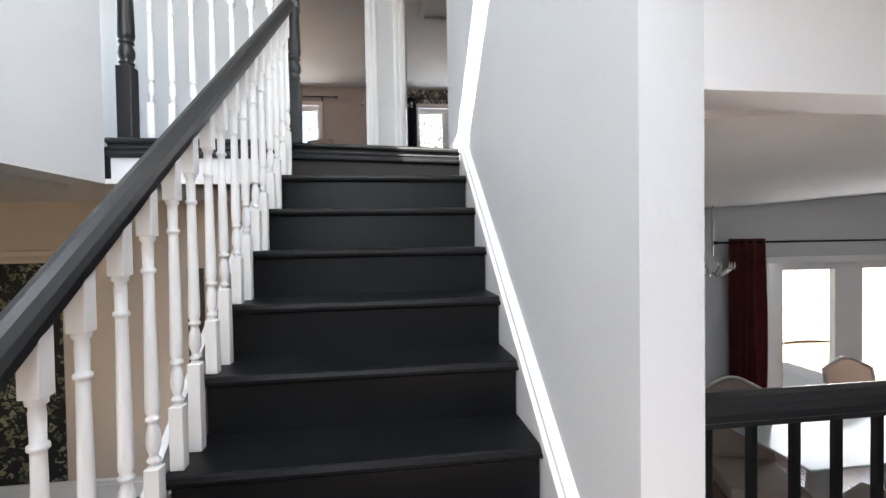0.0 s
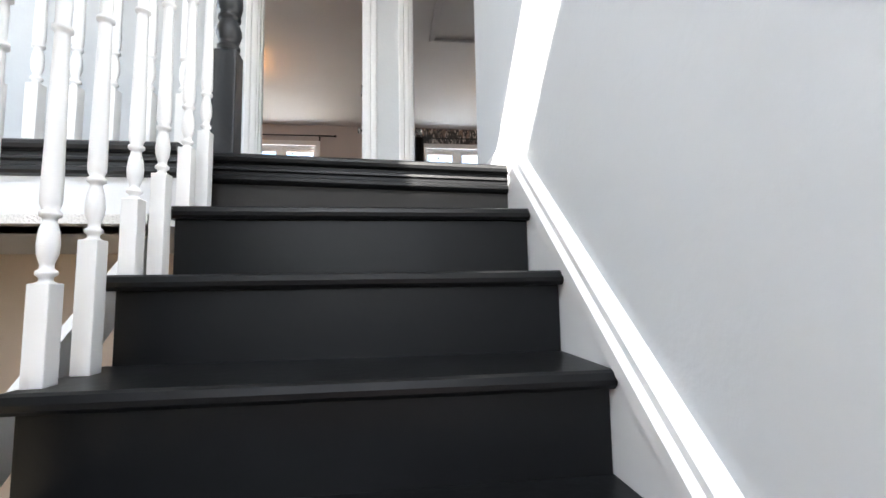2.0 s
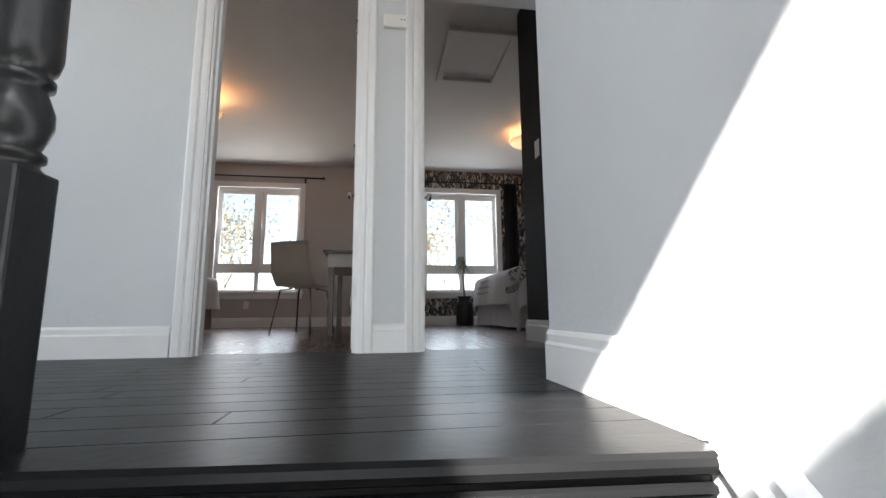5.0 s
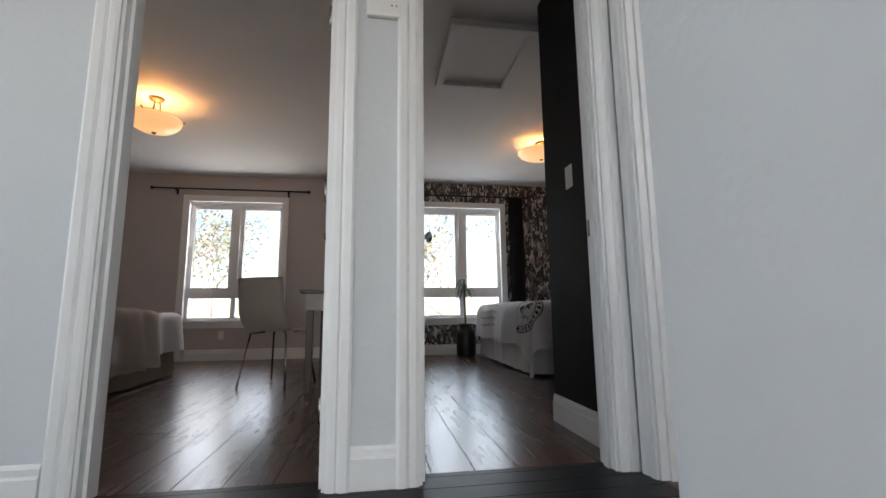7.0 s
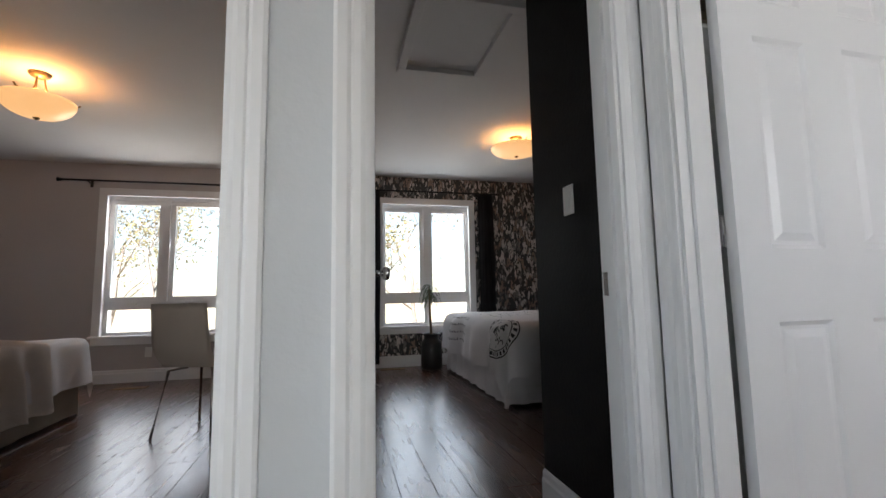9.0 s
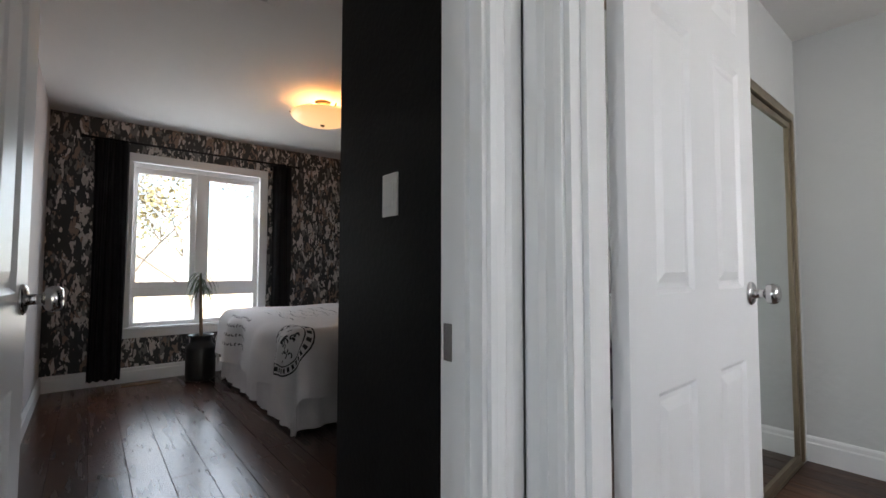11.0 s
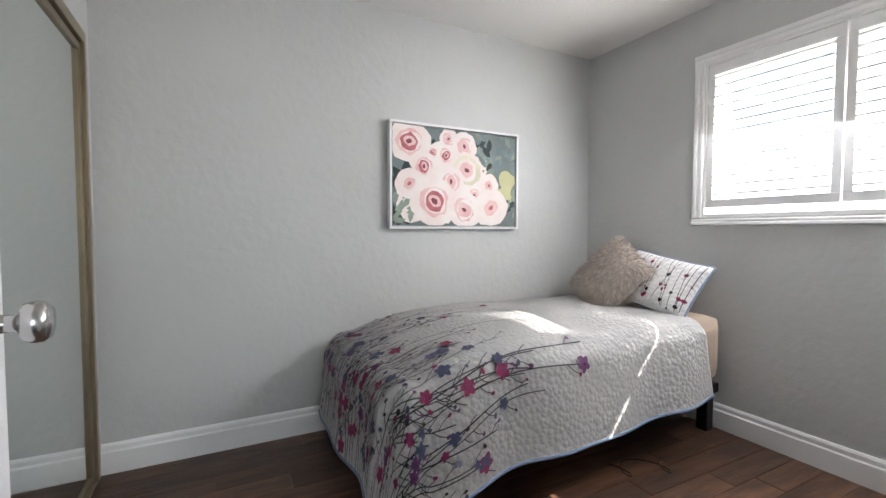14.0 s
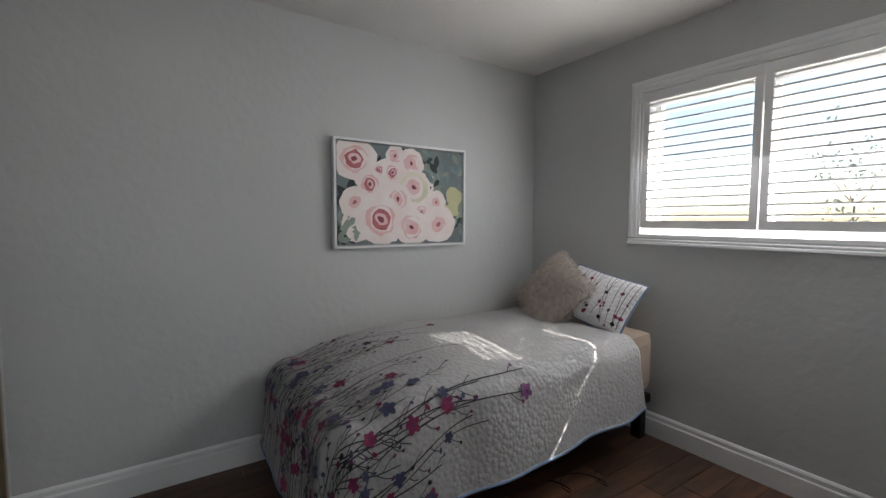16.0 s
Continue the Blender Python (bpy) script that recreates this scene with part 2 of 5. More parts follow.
def lathe(bm, prof, cx=0, cy=0, seg=16, cap=True):
    """Turned shape about a vertical axis; prof: (radius, z)."""
    rings = []
    for r, z in prof:
        rings.append([bm.verts.new((cx + r * math.cos(2 * math.pi * i / seg), cy + r * math.sin(2 * math.pi * i / seg), z)) for i in range(seg)])
    for a, b in zip(rings, rings[1:]):
        for i in range(seg):
            f = bm.faces.new((a[i], a[(i + 1) % seg], b[(i + 1) % seg], b[i]))
            f.smooth = True
    if cap:
        bm.faces.new(rings[0][::-1])
        bm.faces.new(rings[-1])


def tube(bm, pts, r, seg=8):
    pts = [Vector(p) for p in pts]
    rings = []
    for i, p in enumerate(pts):
        d = (pts[min(i + 1, len(pts) - 1)] - pts[max(i - 1, 0)]).normalized()
        up = Vector((0, 0, 1)) if abs(d.z) < 0.95 else Vector((1, 0, 0))
        a = d.cross(up).normalized()
        b = d.cross(a)
        rad = r[i] if isinstance(r, (list, tuple)) else r
        rings.append([bm.verts.new(p + rad * (math.cos(2 * math.pi * k / seg) * a + math.sin(2 * math.pi * k / seg) * b)) for k in range(seg)])
    for a, b in zip(rings, rings[1:]):
        for k in range(seg):
            f = bm.faces.new((a[k], a[(k + 1) % seg], b[(k + 1) % seg], b[k]))
            f.smooth = True
    bm.faces.new(rings[0][::-1])
    bm.faces.new(rings[-1])


def sweep(bm, prof, p0, p1, side, up):
    """A straight moulding: prof is (out, height) points, closed, run from p0 to p1."""
    p0, p1, side, up = Vector(p0), Vector(p1), Vector(side), Vector(up)
    a = [bm.verts.new(p0 + side * o + up * h) for o, h in prof]
    b = [bm.verts.new(p1 + side * o + up * h) for o, h in prof]
    k = len(prof)
    for i in range(k):
        bm.faces.new((a[i], a[(i + 1) % k], b[(i + 1) % k], b[i]))
    bm.faces.new(a[::-1])
    bm.faces.new(b)


def sheet(bm, fn, nu, nv, smooth=True):
    g = [[bm.verts.new(fn(i / nu, j / nv)) for j in range(nv + 1)] for i in range(nu + 1)]
    for i in range(nu):
        for j in range(nv):
            f = bm.faces.new((g[i][j], g[i + 1][j], g[i + 1][j + 1], g[i][j + 1]))
            f.smooth = smooth
    return g


def mesh_of(name, bm, material):
    bmesh.ops.recalc_face_normals(bm, faces=bm.faces)
    me = bpy.data.meshes.new(name)
    bm.to_mesh(me)
    bm.free()
    me.materials.append(material)
    return me


def solid(name, bm, material, label="", category="", group="", kind=""):
    return tagged(new(name, mesh_of(name, bm, material)), label, category, group, kind)


def part(name, bm, material, parent, label=""):
    ob = new(name, mesh_of(name, bm, material))
    ob.parent = parent
    ob.matrix_parent_inverse = Matrix.Translation(-Vector(parent.matrix_basis.translation)) if parent.type == "EMPTY" else Matrix()
    return tagged(ob, label)


def thing(name, at, label, category, group="", kind=""):
    e = new(name)
    e.empty_display_size = 0.1
    e.location = at
    return tagged(e, label, category, group, kind)


def block(name, x0, x1, y0, y1, z0, z1, material, label, category="wall", kind="structure", bevel=0.0):
    bm = bmesh.new()
    box(bm, x0, x1, y0, y1, z0, z1, bevel)
    return solid(name, bm, material, label, category, "", kind)


def wall_with_holes(name, axis, p0, p1, a0, a1, z0, z1, holes, material, label):
    """A wall across axis ('x' or 'y') from p0 to p1, along the other from a0 to a1, with openings (b0, b1, c0, c1)."""
    bm = bmesh.new()
    cuts = sorted({a0, a1, *[v for h in holes for v in h[:2]]})

    def piece(u0, u1, w0, w1):
        if axis == "y":
            box(bm, u0, u1, p0, p1, w0, w1)
        else:
            box(bm, p0, p1, u0, u1, w0, w1)
    for u0, u1 in zip(cuts, cuts[1:]):
        hs = sorted([h for h in holes if h[0] <= u0 and h[1] >= u1], key=lambda h: h[2])
        z = z0
        for h in hs:
            if h[2] > z:
                piece(u0, u1, z, h[2])
            z = h[3]
        if z < z1:
            piece(u0, u1, z, z1)
    return solid(name, bm, material, label, "wall", "", "structure")


HEAD = FL + 2.03
# ---- upper floor: walls, ceilings ----
wall_with_holes("wall_doors", "y", 4.59, 4.70, -3.4, 1.79, FL, CEIL, [(-0.22, 0.545, FL, HEAD), (0.842, 1.595, FL, HEAD)], M_WALL, "pale grey wall with two bedroom doorways")
wall_with_holes("wall_window", "y", 9.12, 9.32, -3.5, 4.0, FL - 0.2, CEIL, [(-1.761, -0.566, 2.21, 3.81), (1.342, 2.518, 2.21, 3.81)], M_WALLA, "taupe bedroom wall with window openings")
bm = bmesh.new()
for x0, x1, z0, z1 in ((0.74, 1.342, FL, CEIL), (2.518, 3.6, FL, CEIL), (1.342, 2.518, FL, 2.21), (1.342, 2.518, 3.81, CEIL)):
    box(bm, x0, x1, 9.112, 9.119, z0, z1)
solid("wall_paper_window", bm, M_PAPERB, "wallpaper with grey, white and black abstract pattern", "wallpaper", "", "structure")
block("wall_paper_side", 3.592, 3.6, 5.41, 9.11, FL, CEIL, M_PAPERB, "abstract patterned wallpaper on bedroom side wall")
block("wall_bedroom_east", 3.6, 3.72, 4.95, 9.12, FL - 0.2, CEIL, M_WALLA, "bedroom outer wall")
block("wall_bedroom_west", -3.4, -3.28, 4.70, 9.12, FL - 0.2, CEIL, M_WALLA, "taupe bedroom side wall")
block("wall_between_bedrooms", 0.62, 0.74, 4.70, 9.12, FL, CEIL, M_WALLA, "taupe wall between the bedrooms")
block("wall_black", 1.67, 1.79, 4.70, 5.345, FL, CEIL, M_BLACKWALL, "matt black painted short wall by doorway")
block("wall_closet_back", 1.79, 4.34, 5.28, 5.345, FL, CEIL, M_BLACKWALL, "closet back wall")
block("wall_stair", 1.14, 1.275, 1.21, 3.64, -0.95, CEIL, M_WALL, "pale grey painted wall beside the stairs")
block("wall_return", 1.275, 1.68, 3.52, 3.64, FL, CEIL, M_WALL, "pale grey return wall by the bedroom door")
wall_with_holes("wall_bedroom_door", "x", 1.68, 1.79, YS, 4.63, FL, CEIL, [(3.66, 4.495, FL, HEAD)], M_WALLC, "grey wall with bedroom doorway")
block("wall_picture", 4.20, 4.34, 1.5, 5.28, FL - 0.05, CEIL, M_WALLC, "textured light grey bedroom wall")
wall_with_holes("wall_shutters", "y", YS - 0.2, YS, 1.4, 4.20, FL - 0.05, CEIL, [(2.04, 3.325, 2.905, 3.79)], M_WALLC, "textured grey wall with shuttered window")
wall_with_holes("wall_closet", "y", 4.675, 4.775, 1.79, 4.20, FL, CEIL, [(1.95, 4.12, FL, 3.655)], M_WALLC, "grey wall above mirrored closet")
block("wall_behind_door", 1.70, 1.789, 4.742, 5.28, FL, CEIL, M_WALLC, "closet end wall")
block("ceiling_bedrooms", -3.4, 4.34, 4.63, 9.32, CEIL, CEIL + 0.12, M_CEIL, "bedroom ceiling", "ceiling")
block("ceiling_bedroom", 1.79, 4.34, 1.4, 4.675, CEIL_S, CEIL_S + 0.05, M_CEIL, "stippled white bedroom ceiling", "ceiling")
bm = bmesh.new()
for b in ((-3.4, -0.33, -2.2, 4.63), (0.95, 1.79, -2.2, 4.63), (-0.33, 0.95, -2.2, 0.215), (-0.33, 0.95, 0.84, 4.63)):
    box(bm, *b, CEIL, CEIL + 0.12)
solid("ceiling_stairwell", bm, M_CEIL, "stairwell ceiling with skylight opening", "ceiling", "", "structure")
wall_with_holes("wall_hall_west", "x", -3.4, -3.28, 2.78, 4.63, FL, CEIL, [(3.3, 4.3, FL + 0.9, FL + 2.1)], M_WALL, "hall end wall with window opening")
block("wall_upper_west", -0.86, -0.695, -2.2, 2.78, 1.475, CEIL, M_WHITEWALL, "white overhanging wall beside the stairwell")
block("wall_upper_hall", -3.4, -0.86, 2.66, 2.78, 1.475, CEIL, M_WHITEWALL, "hall wall behind the stairwell")
# unseen wall; its opening is made up to go with the entry fill lamp
wall_with_holes("wall_entry", "y", -2.2, -2.05, -3.4, 1.25, -1.0, CEIL, [(-0.7, 1.2, 1.6, 3.6)], M_WHITEWALL, "unseen entry wall with bare opening at the added fill lamp")

block("wall_stair_upper", 1.14, 1.25, -2.05, 1.209, 2.0, CEIL, M_WALL, "pale grey wall over the dining opening")
block("ceiling_entry", 1.251, 6.8, -2.05, 1.21, 1.9, 2.0, M_CEIL, "low entry ceiling", "ceiling")

# floors
block("floor_hall", -3.28, 1.68, 2.99, 4.70, FL - 0.2, FL - 0.012, M_GAP, "hall subfloor", "floor")
block("floor_alcove", 1.14, 1.79, 3.5, 4.63, FL - 0.2, FL - 0.013, M_GAP, "floor under the doorway", "floor")
block("floor_bedrooms", -3.28, 3.6, 4.70, 9.12, FL - 0.2, FL - 0.012, M_GAP, "bedroom subfloor", "floor")
block("floor_bedroom_small", 1.79, 4.20, YS, 5.28, FL - 0.05, FL - 0.012, M_GAP, "bedroom subfloor", "floor")
# lower levels
block("floor_entry", -0.695, 1.27, -2.2, 1.22, -0.2, 0.0, M_LAM, "dark entry floor", "floor")
block("floor_lower", -3.6, 1.14, 1.14, 5.2, -0.75, -0.59, M_LAM, "dark wood floor of lower room", "floor")
block("floor_dining", 1.27, 6.8, -2.05, 5.2, -1.1, -0.95, M_LAM, "dining room floor", "floor")
block("wall_lower_back", -3.6, -0.2, 3.72, 3.84, -0.59, 1.475, M_BEIGE, "warm beige wall of lower room")
block("wall_lower_back_white", -0.2, 1.14, 3.722, 3.842, -0.59, 1.475, M_WHITEWALL, "white wall of lower room")
block("wall_lower_west", -3.7, -3.6, -2.2, 3.84, -0.75, 1.475, M_BEIGE, "beige side wall of lower room")
block("ceiling_lower", -3.6, 0.06, 2.78, 3.72, 1.475, 1.5, M_CEIL, "low ceiling under the hall", "ceiling")
block("ceiling_lower_west", -3.6, -0.86, -2.2, 2.78, 1.45, 1.475, M_CEIL, "low ceiling of the lower room", "ceiling")
block("wall_dining_west", 1.142, 1.25, 3.81, 5.2, -0.95, 1.5, M_WALLA, "dining room side wall")
wall_with_holes("wall_dining_window", "y", 4.30, 4.45, 1.27, 6.8, -0.95, FL - 0.21, [(4.42, 6.6, -0.62, 0.90)], M_WALL, "grey dining room wall with large window")
block("wall_entry_east", 1.25, 6.8, -2.2, -2.05, -1.0, 2.0, M_WHITEWALL, "entry outer wall")
block("wall_dining_upper", 4.31, 6.8, 4.302, 4.448, FL - 0.21, 1.95, M_WALL, "dining room wall above the window")
block("wall_dining_east", 6.8, 6.95, -2.2, 4.45, -0.95, 2.0, M_WALLA, "dining room outer wall")
bm = bmesh.new()
box(bm, 1.276, 6.8, 1.336, 4.30, 1.50, 1.56)
for v in bm.verts:
    v.co.z += 0.073 * (v.co.x - 3.4) + 0.060 * (4.3 - v.co.y) - 0.095
solid("ceiling_dining", bm, M_CEIL, "sloping dining room ceiling", "ceiling", "", "structure")
block("wall_pass_header", 1.276, 6.8, 1.211, 1.336, 1.455, 2.0, M_WHITEWALL, "white header over the dining room opening")


# ---- trim ----
BASE = [(0, 0), (0.016, 0), (0.016, 0.10), (0.011, 0.108), (0.011, 0.128), (0.005, 0.14), (0, 0.14)]
COLB = [(0, 0), (0.018, 0), (0.018, 0.095), (0.012, 0.105), (0.012, 0.125), (0.005, 0.14), (0, 0.14)]


def baseboard(p0, p1, side, label="white painted baseboard"):
    bm = bmesh.new()
    sweep(bm, BASE, p0, p1, side, (0, 0, 1))
    return solid("baseboard", bm, M_TRIM, label, "baseboard", "", "structure")


for p0, p1, sd in (((-3.28, 4.59), (-0.30, 4.59), (0, -1, 0)), ((0.592, 4.59), (0.77, 4.59), (0, -1, 0)),
                   ((1.14, 3.02), (1.14, 3.64), (-1, 0, 0)), ((1.14, 3.64), (1.66, 3.64), (0, 1, 0)),
                   ((-3.28, 9.12), (0.62, 9.12), (0, -1, 0)), ((0.74, 9.11), (3.59, 9.11), (0, -1, 0)),
                   ((0.62, 4.76), (0.62, 9.1), (-1, 0, 0)), ((0.74, 4.76), (0.74, 9.1), (1, 0, 0)), ((3.59, 5.41), (3.59, 9.1), (-1, 0, 0)),
                   ((1.67, 4.72), (1.67, 5.345), (-1, 0, 0)), ((-3.28, 4.76), (-3.28, 9.1), (1, 0, 0)),
                   ((4.20, YS), (4.20, 4.675), (-1, 0, 0)), ((1.79, YS), (4.20, YS), (0, 1, 0)), ((1.79, YS + 0.02), (1.79, 3.58), (1, 0, 0))):
    baseboard((*p0, FL), (*p1, FL), sd)
baseboard((-3.6, 3.72, -0.59), (1.1, 3.72, -0.59), (0, -1, 0))

CAS = [(0, 0), (0.012, 0), (0.016, 0.012), (0.016, 0.03), (0.012, 0.036), (0.020, 0.046), (0.022, 0.07), (0.016, 0.08), (0, 0.08)]


def door_trim(name, axis, face0, face1, a0, a1):
    """Jambs and casings on both faces of an opening a0..a1 in a wall across axis."""
    e = thing(name, ((a0 + a1) / 2, face0, FL) if axis == "y" else (face0, (a0 + a1) / 2, FL), "white painted door frame with moulded casing", "door frame", "", "structure")

    def P(a, b, z):
        return Vector((a, b, z)) if axis == "y" else Vector((b, a, z))
    for a, s in ((a0, -1), (a1, 1)):
        bm = bmesh.new()
        u = sorted((a, a - s * 0.02))
        w = (face0 - 0.002, face1 + 0.002)
        if axis == "y":
            box(bm, u[0], u[1], *w, FL, HEAD)
            st = sorted((a - s * 0.02, a - s * 0.032))
            box(bm, st[0], st[1], face0 + 0.03, face0 + 0.065, FL, HEAD)
        else:
            box(bm, *w, u[0], u[1], FL, HEAD)
            st = sorted((a - s * 0.02, a - s * 0.032))
            box(bm, face0 + 0.03, face0 + 0.065, st[0], st[1], FL, HEAD)
        part("jamb", bm, M_TRIM, e)
        for f, o in ((face0, -1), (face1, 1)):
            bm = bmesh.new()
            side = P(0, o, 0)
            sweep(bm, CAS, P(a - s * 0.008, f, FL), P(a - s * 0.008, f, HEAD + 0.05), side, P(s, 0, 0))
            part("casing", bm, M_TRIM, e)
    bm = bmesh.new()
    for f, o in ((face0, -1), (face1, 1)):
        sweep(bm, CAS, P(a0 - 0.07, f, HEAD - 0.008), P(a1 + 0.07, f, HEAD - 0.008), P(0, o, 0), (0, 0, 1))
    part("head_casing", bm, M_TRIM, e)
    bm = bmesh.new()
    if axis == "y":
        box(bm, a0, a1, face0, face1, HEAD - 0.02, HEAD)
    else:
        box(bm, face0, face1, a0, a1, HEAD - 0.02, HEAD)
    part("head_jamb", bm, M_TRIM, e)
    return e


door_trim("door_frame_1", "y", 4.59, 4.70, -0.22, 0.545)
door_trim("door_frame_2", "y", 4.59, 4.70, 0.842, 1.595)
door_trim("door_frame_3", "x", 1.68, 1.79, 3.66, 4.495)


def panel_door(name, hinge, ang, label, w=0.735, knob_m=M_CHROME):
    """Six-panel leaf; the hinge at the origin, the leaf along local +x, 35 mm thick about y = 0."""
    e = thing(name, hinge, label, "door", "", "structure")
    e.rotation_euler = (0, 0, radians(ang))
    h, t = 2.0, 0.0175
    xs = [0, 0.115, 0.31, w - 0.31, w - 0.115, w]
    zs = [0, 0.24, 0.80, 1.00, 1.62, 1.73, 1.90, h]
    bm = bmesh.new()
    for s in (-1, 1):
        for i in range(5):
            for j in range(7):
                x0, x1, z0, z1 = xs[i], xs[i + 1], zs[j], zs[j + 1]
                if i in (1, 3) and j in (1, 3, 5):
                    loops = [(0, 0), (0.012, 0.009), (0.022, 0.009), (0.045, 0.002)]
                    rings = []
                    for ins, dep in loops:
                        y = s * (t - dep)
                        rings.append([bm.verts.new(c) for c in ((x0 + ins, y, z0 + ins), (x1 - ins, y, z0 + ins), (x1 - ins, y, z1 - ins), (x0 + ins, y, z1 - ins))])
                    for a, b in zip(rings, rings[1:]):
                        for k in range(4):
                            bm.faces.new((a[k], a[(k + 1) % 4], b[(k + 1) % 4], b[k]))
                    bm.faces.new(rings[-1])
                else:
                    bm.faces.new([bm.verts.new(c) for c in ((x0, s * t, z0), (x1, s * t, z0), (x1, s * t, z1), (x0, s * t, z1))])
    for x in (0, w):
        bm.faces.new([bm.verts.new(c) for c in ((x, -t, 0), (x, t, 0), (x, t, h), (x, -t, h))])
    for z in (0, h):
        bm.faces.new([bm.verts.new(c) for c in ((0, -t, z), (w, -t, z), (w, t, z), (0, t, z))])
    bmesh.ops.remove_doubles(bm, verts=bm.verts, dist=0.0001)
    leaf = new("leaf", mesh_of("leaf", bm, M_DOOR))
    leaf.parent = e
    leaf.location = (0, 0, 0.012)
    for s in (-1, 1):
        bm = bmesh.new()
        lathe(bm, [(0.001, 0.0), (0.034, 0.0), (0.034, 0.004), (0.028, 0.009), (0.013, 0.012), (0.011, 0.032), (0.014, 0.036), (0.026, 0.042), (0.029, 0.052), (0.028, 0.062), (0.022, 0.069), (0.001, 0.071)], seg=24)
        k = new("knob", mesh_of("knob", bm, knob_m))
        k.parent = e
        k.location = (w - 0.062, s * t, 0.995)
        k.rotation_euler = (radians(-90 * s), 0, 0)
        tagged(k, "round polished metal knob")
    for z in (0.22, 1.05, 1.80):
        bm = bmesh.new()
        lathe(bm, [(0.006, z - 0.045), (0.006, z + 0.045)], -0.004, t + 0.004, 10)
        box(bm, -0.002, 0.03, t - 0.001, t + 0.0015, z - 0.043, z + 0.043)
        hg = new("hinge", mesh_of("hinge", bm, M_CHROME))
        hg.parent = e
        hg.location = (0, 0, 0.012)
        tagged(hg, "metal butt hinge")
    return e


panel_door("door_1", (0.52, 4.725, FL), 91, "white six-panel door standing open into the bedroom", 0.70)
panel_door("door_2", (0.868, 4.725, FL), 86, "white six-panel door standing open into the bedroom", 0.70)
panel_door("door_3", (1.828, 4.473, FL), 0.3, "white six-panel door standing open in the bedroom", 0.77)

# ---- stairs ----
RISE, GO, Y1 = 0.19, 0.2235, 2.75     # Y1: nose of the tread below the landing
stairs = thing("stairs", (0.6, 1.14, 0), "charcoal painted wooden stairs with rounded nosings", "stairs", "", "structure")
for k in range(1, 9):
    y, z = Y1 - GO * (k - 1), FL - RISE * k
    x_end = 0.115 + 0.035 * (y - 2.63)
    bm = bmesh.new()
    prof = [(0.0, -0.034), (-0.018, -0.034), (-0.026, -0.026), (-0.028, -0.016), (-0.024, -0.004), (-0.016, 0.0), (GO + 0.004, 0.0), (GO + 0.004, -0.034)]
    sweep(bm, [(o + 0.028, h) for o, h in prof], (x_end, y, z), (1.103, y, z), (0, 1, 0), (0, 0, 1))
    part("tread", bm, M_BLACKSTAIR, stairs)
    bm = bmesh.new()
    box(bm, x_end + 0.012, 1.10, y + 0.028, y + 0.046, z - RISE, z - 0.030)
    part("riser", bm, M_BLACKSTAIR, stairs)
y0 = 2.9825
bm = bmesh.new()
box(bm, 0.10, 1.10, y0 + 0.034, y0 + 0.052, FL - RISE, FL - 0.030)
part("riser", bm, M_BLACKSTAIR, stairs)


def landing_edge(x0, x1, y, rise=0.0):
    """Rounded nosing with stepped mouldings below, along x; its x0 end sits higher by rise."""
    bm = bmesh.new()
    prof = [(0.10, 0.0), (0.012, 0.0), (0.003, -0.006), (0.0, -0.016), (0.003, -0.026), (0.012, -0.031), (0.022, -0.031), (0.022, -0.042), (0.012, -0.046), (0.010, -0.054), (0.016, -0.060), (0.016, -0.070), (0.008, -0.074), (0.006, -0.086), (0.012, -0.094), (0.026, -0.098), (0.10, -0.098)]
    sweep(bm, prof, (x0, y, FL + rise), (x1, y, FL), (0, 1, 0), (0, 0, 1))
    return bm


part("landing_nosing", landing_edge(0.09, 1.12, y0 - 0.02, 0.026), M_BLACKSTAIR, stairs, "moulded dark landing edge")
# white skirt board with a cap on the wall side, and an outer stringer
bm = bmesh.new()
sl = RISE / GO
Yb, Yt = 0.9, 2.985


def nose(y):
    return FL - RISE + (y - Y1) * sl


vs = []
for x in (1.104, 1.139):
    vs.append([bm.verts.new((x, y, z)) for y, z in ((Yb + 0.2, nose(Yb) - 0.3), (Yb + 0.2, nose(Yb + 0.2) + 0.012), (Yt - 0.05, nose(Yt - 0.05) + 0.012), (Yt, nose(Yt) + 0.012), (Yt, FL - 0.3))])
bm.faces.new(vs[0])
bm.faces.new(vs[1][::-1])
for i in range(5):
    bm.faces.new((vs[0][i], vs[0][(i + 1) % 5], vs[1][(i + 1) % 5], vs[1][i]))
part("skirt_board", bm, M_TRIM, stairs, "white painted skirt board")
bm = bmesh.new()
d = Vector((0, 1, sl)).normalized()
n = Vector((0, -sl, 1)).normalized()
sweep(bm, [(0, -0.01), (0.040, -0.01), (0.040, 0.02), (0.028, 0.03), (0.028, 0.045), (0.012, 0.058), (0, 0.06)], (1.139, Yb + 0.2, nose(Yb + 0.2) + 0.002), (1.139, Yt - 0.02, nose(Yt - 0.02) + 0.002), (-1, 0, 0), n)
part("skirt_cap", bm, M_TRIM, stairs, "white moulded cap strip")
bm = bmesh.new()
vs = []
for x in (-0.03, -0.005):
    vs.append([bm.verts.new((x, y, nose(y) + o)) for y, o in ((1.14, -0.34), (1.14, -0.20), (3.0, -0.20), (3.0, -0.34))])
bm.faces.new(vs[0])
bm.faces.new(vs[1][::-1])
for i in range(4):
    bm.faces.new((vs[0][i], vs[0][(i + 1) % 4], vs[1][(i + 1) % 4], vs[1][i]))
part("stringer", bm, M_TRIM, stairs, "white outer stringer")

# ---- balustrade ----
RAILX = 0.105


def rail_x(y):
    return 0.14 + 0.035 * (y - 2.73)


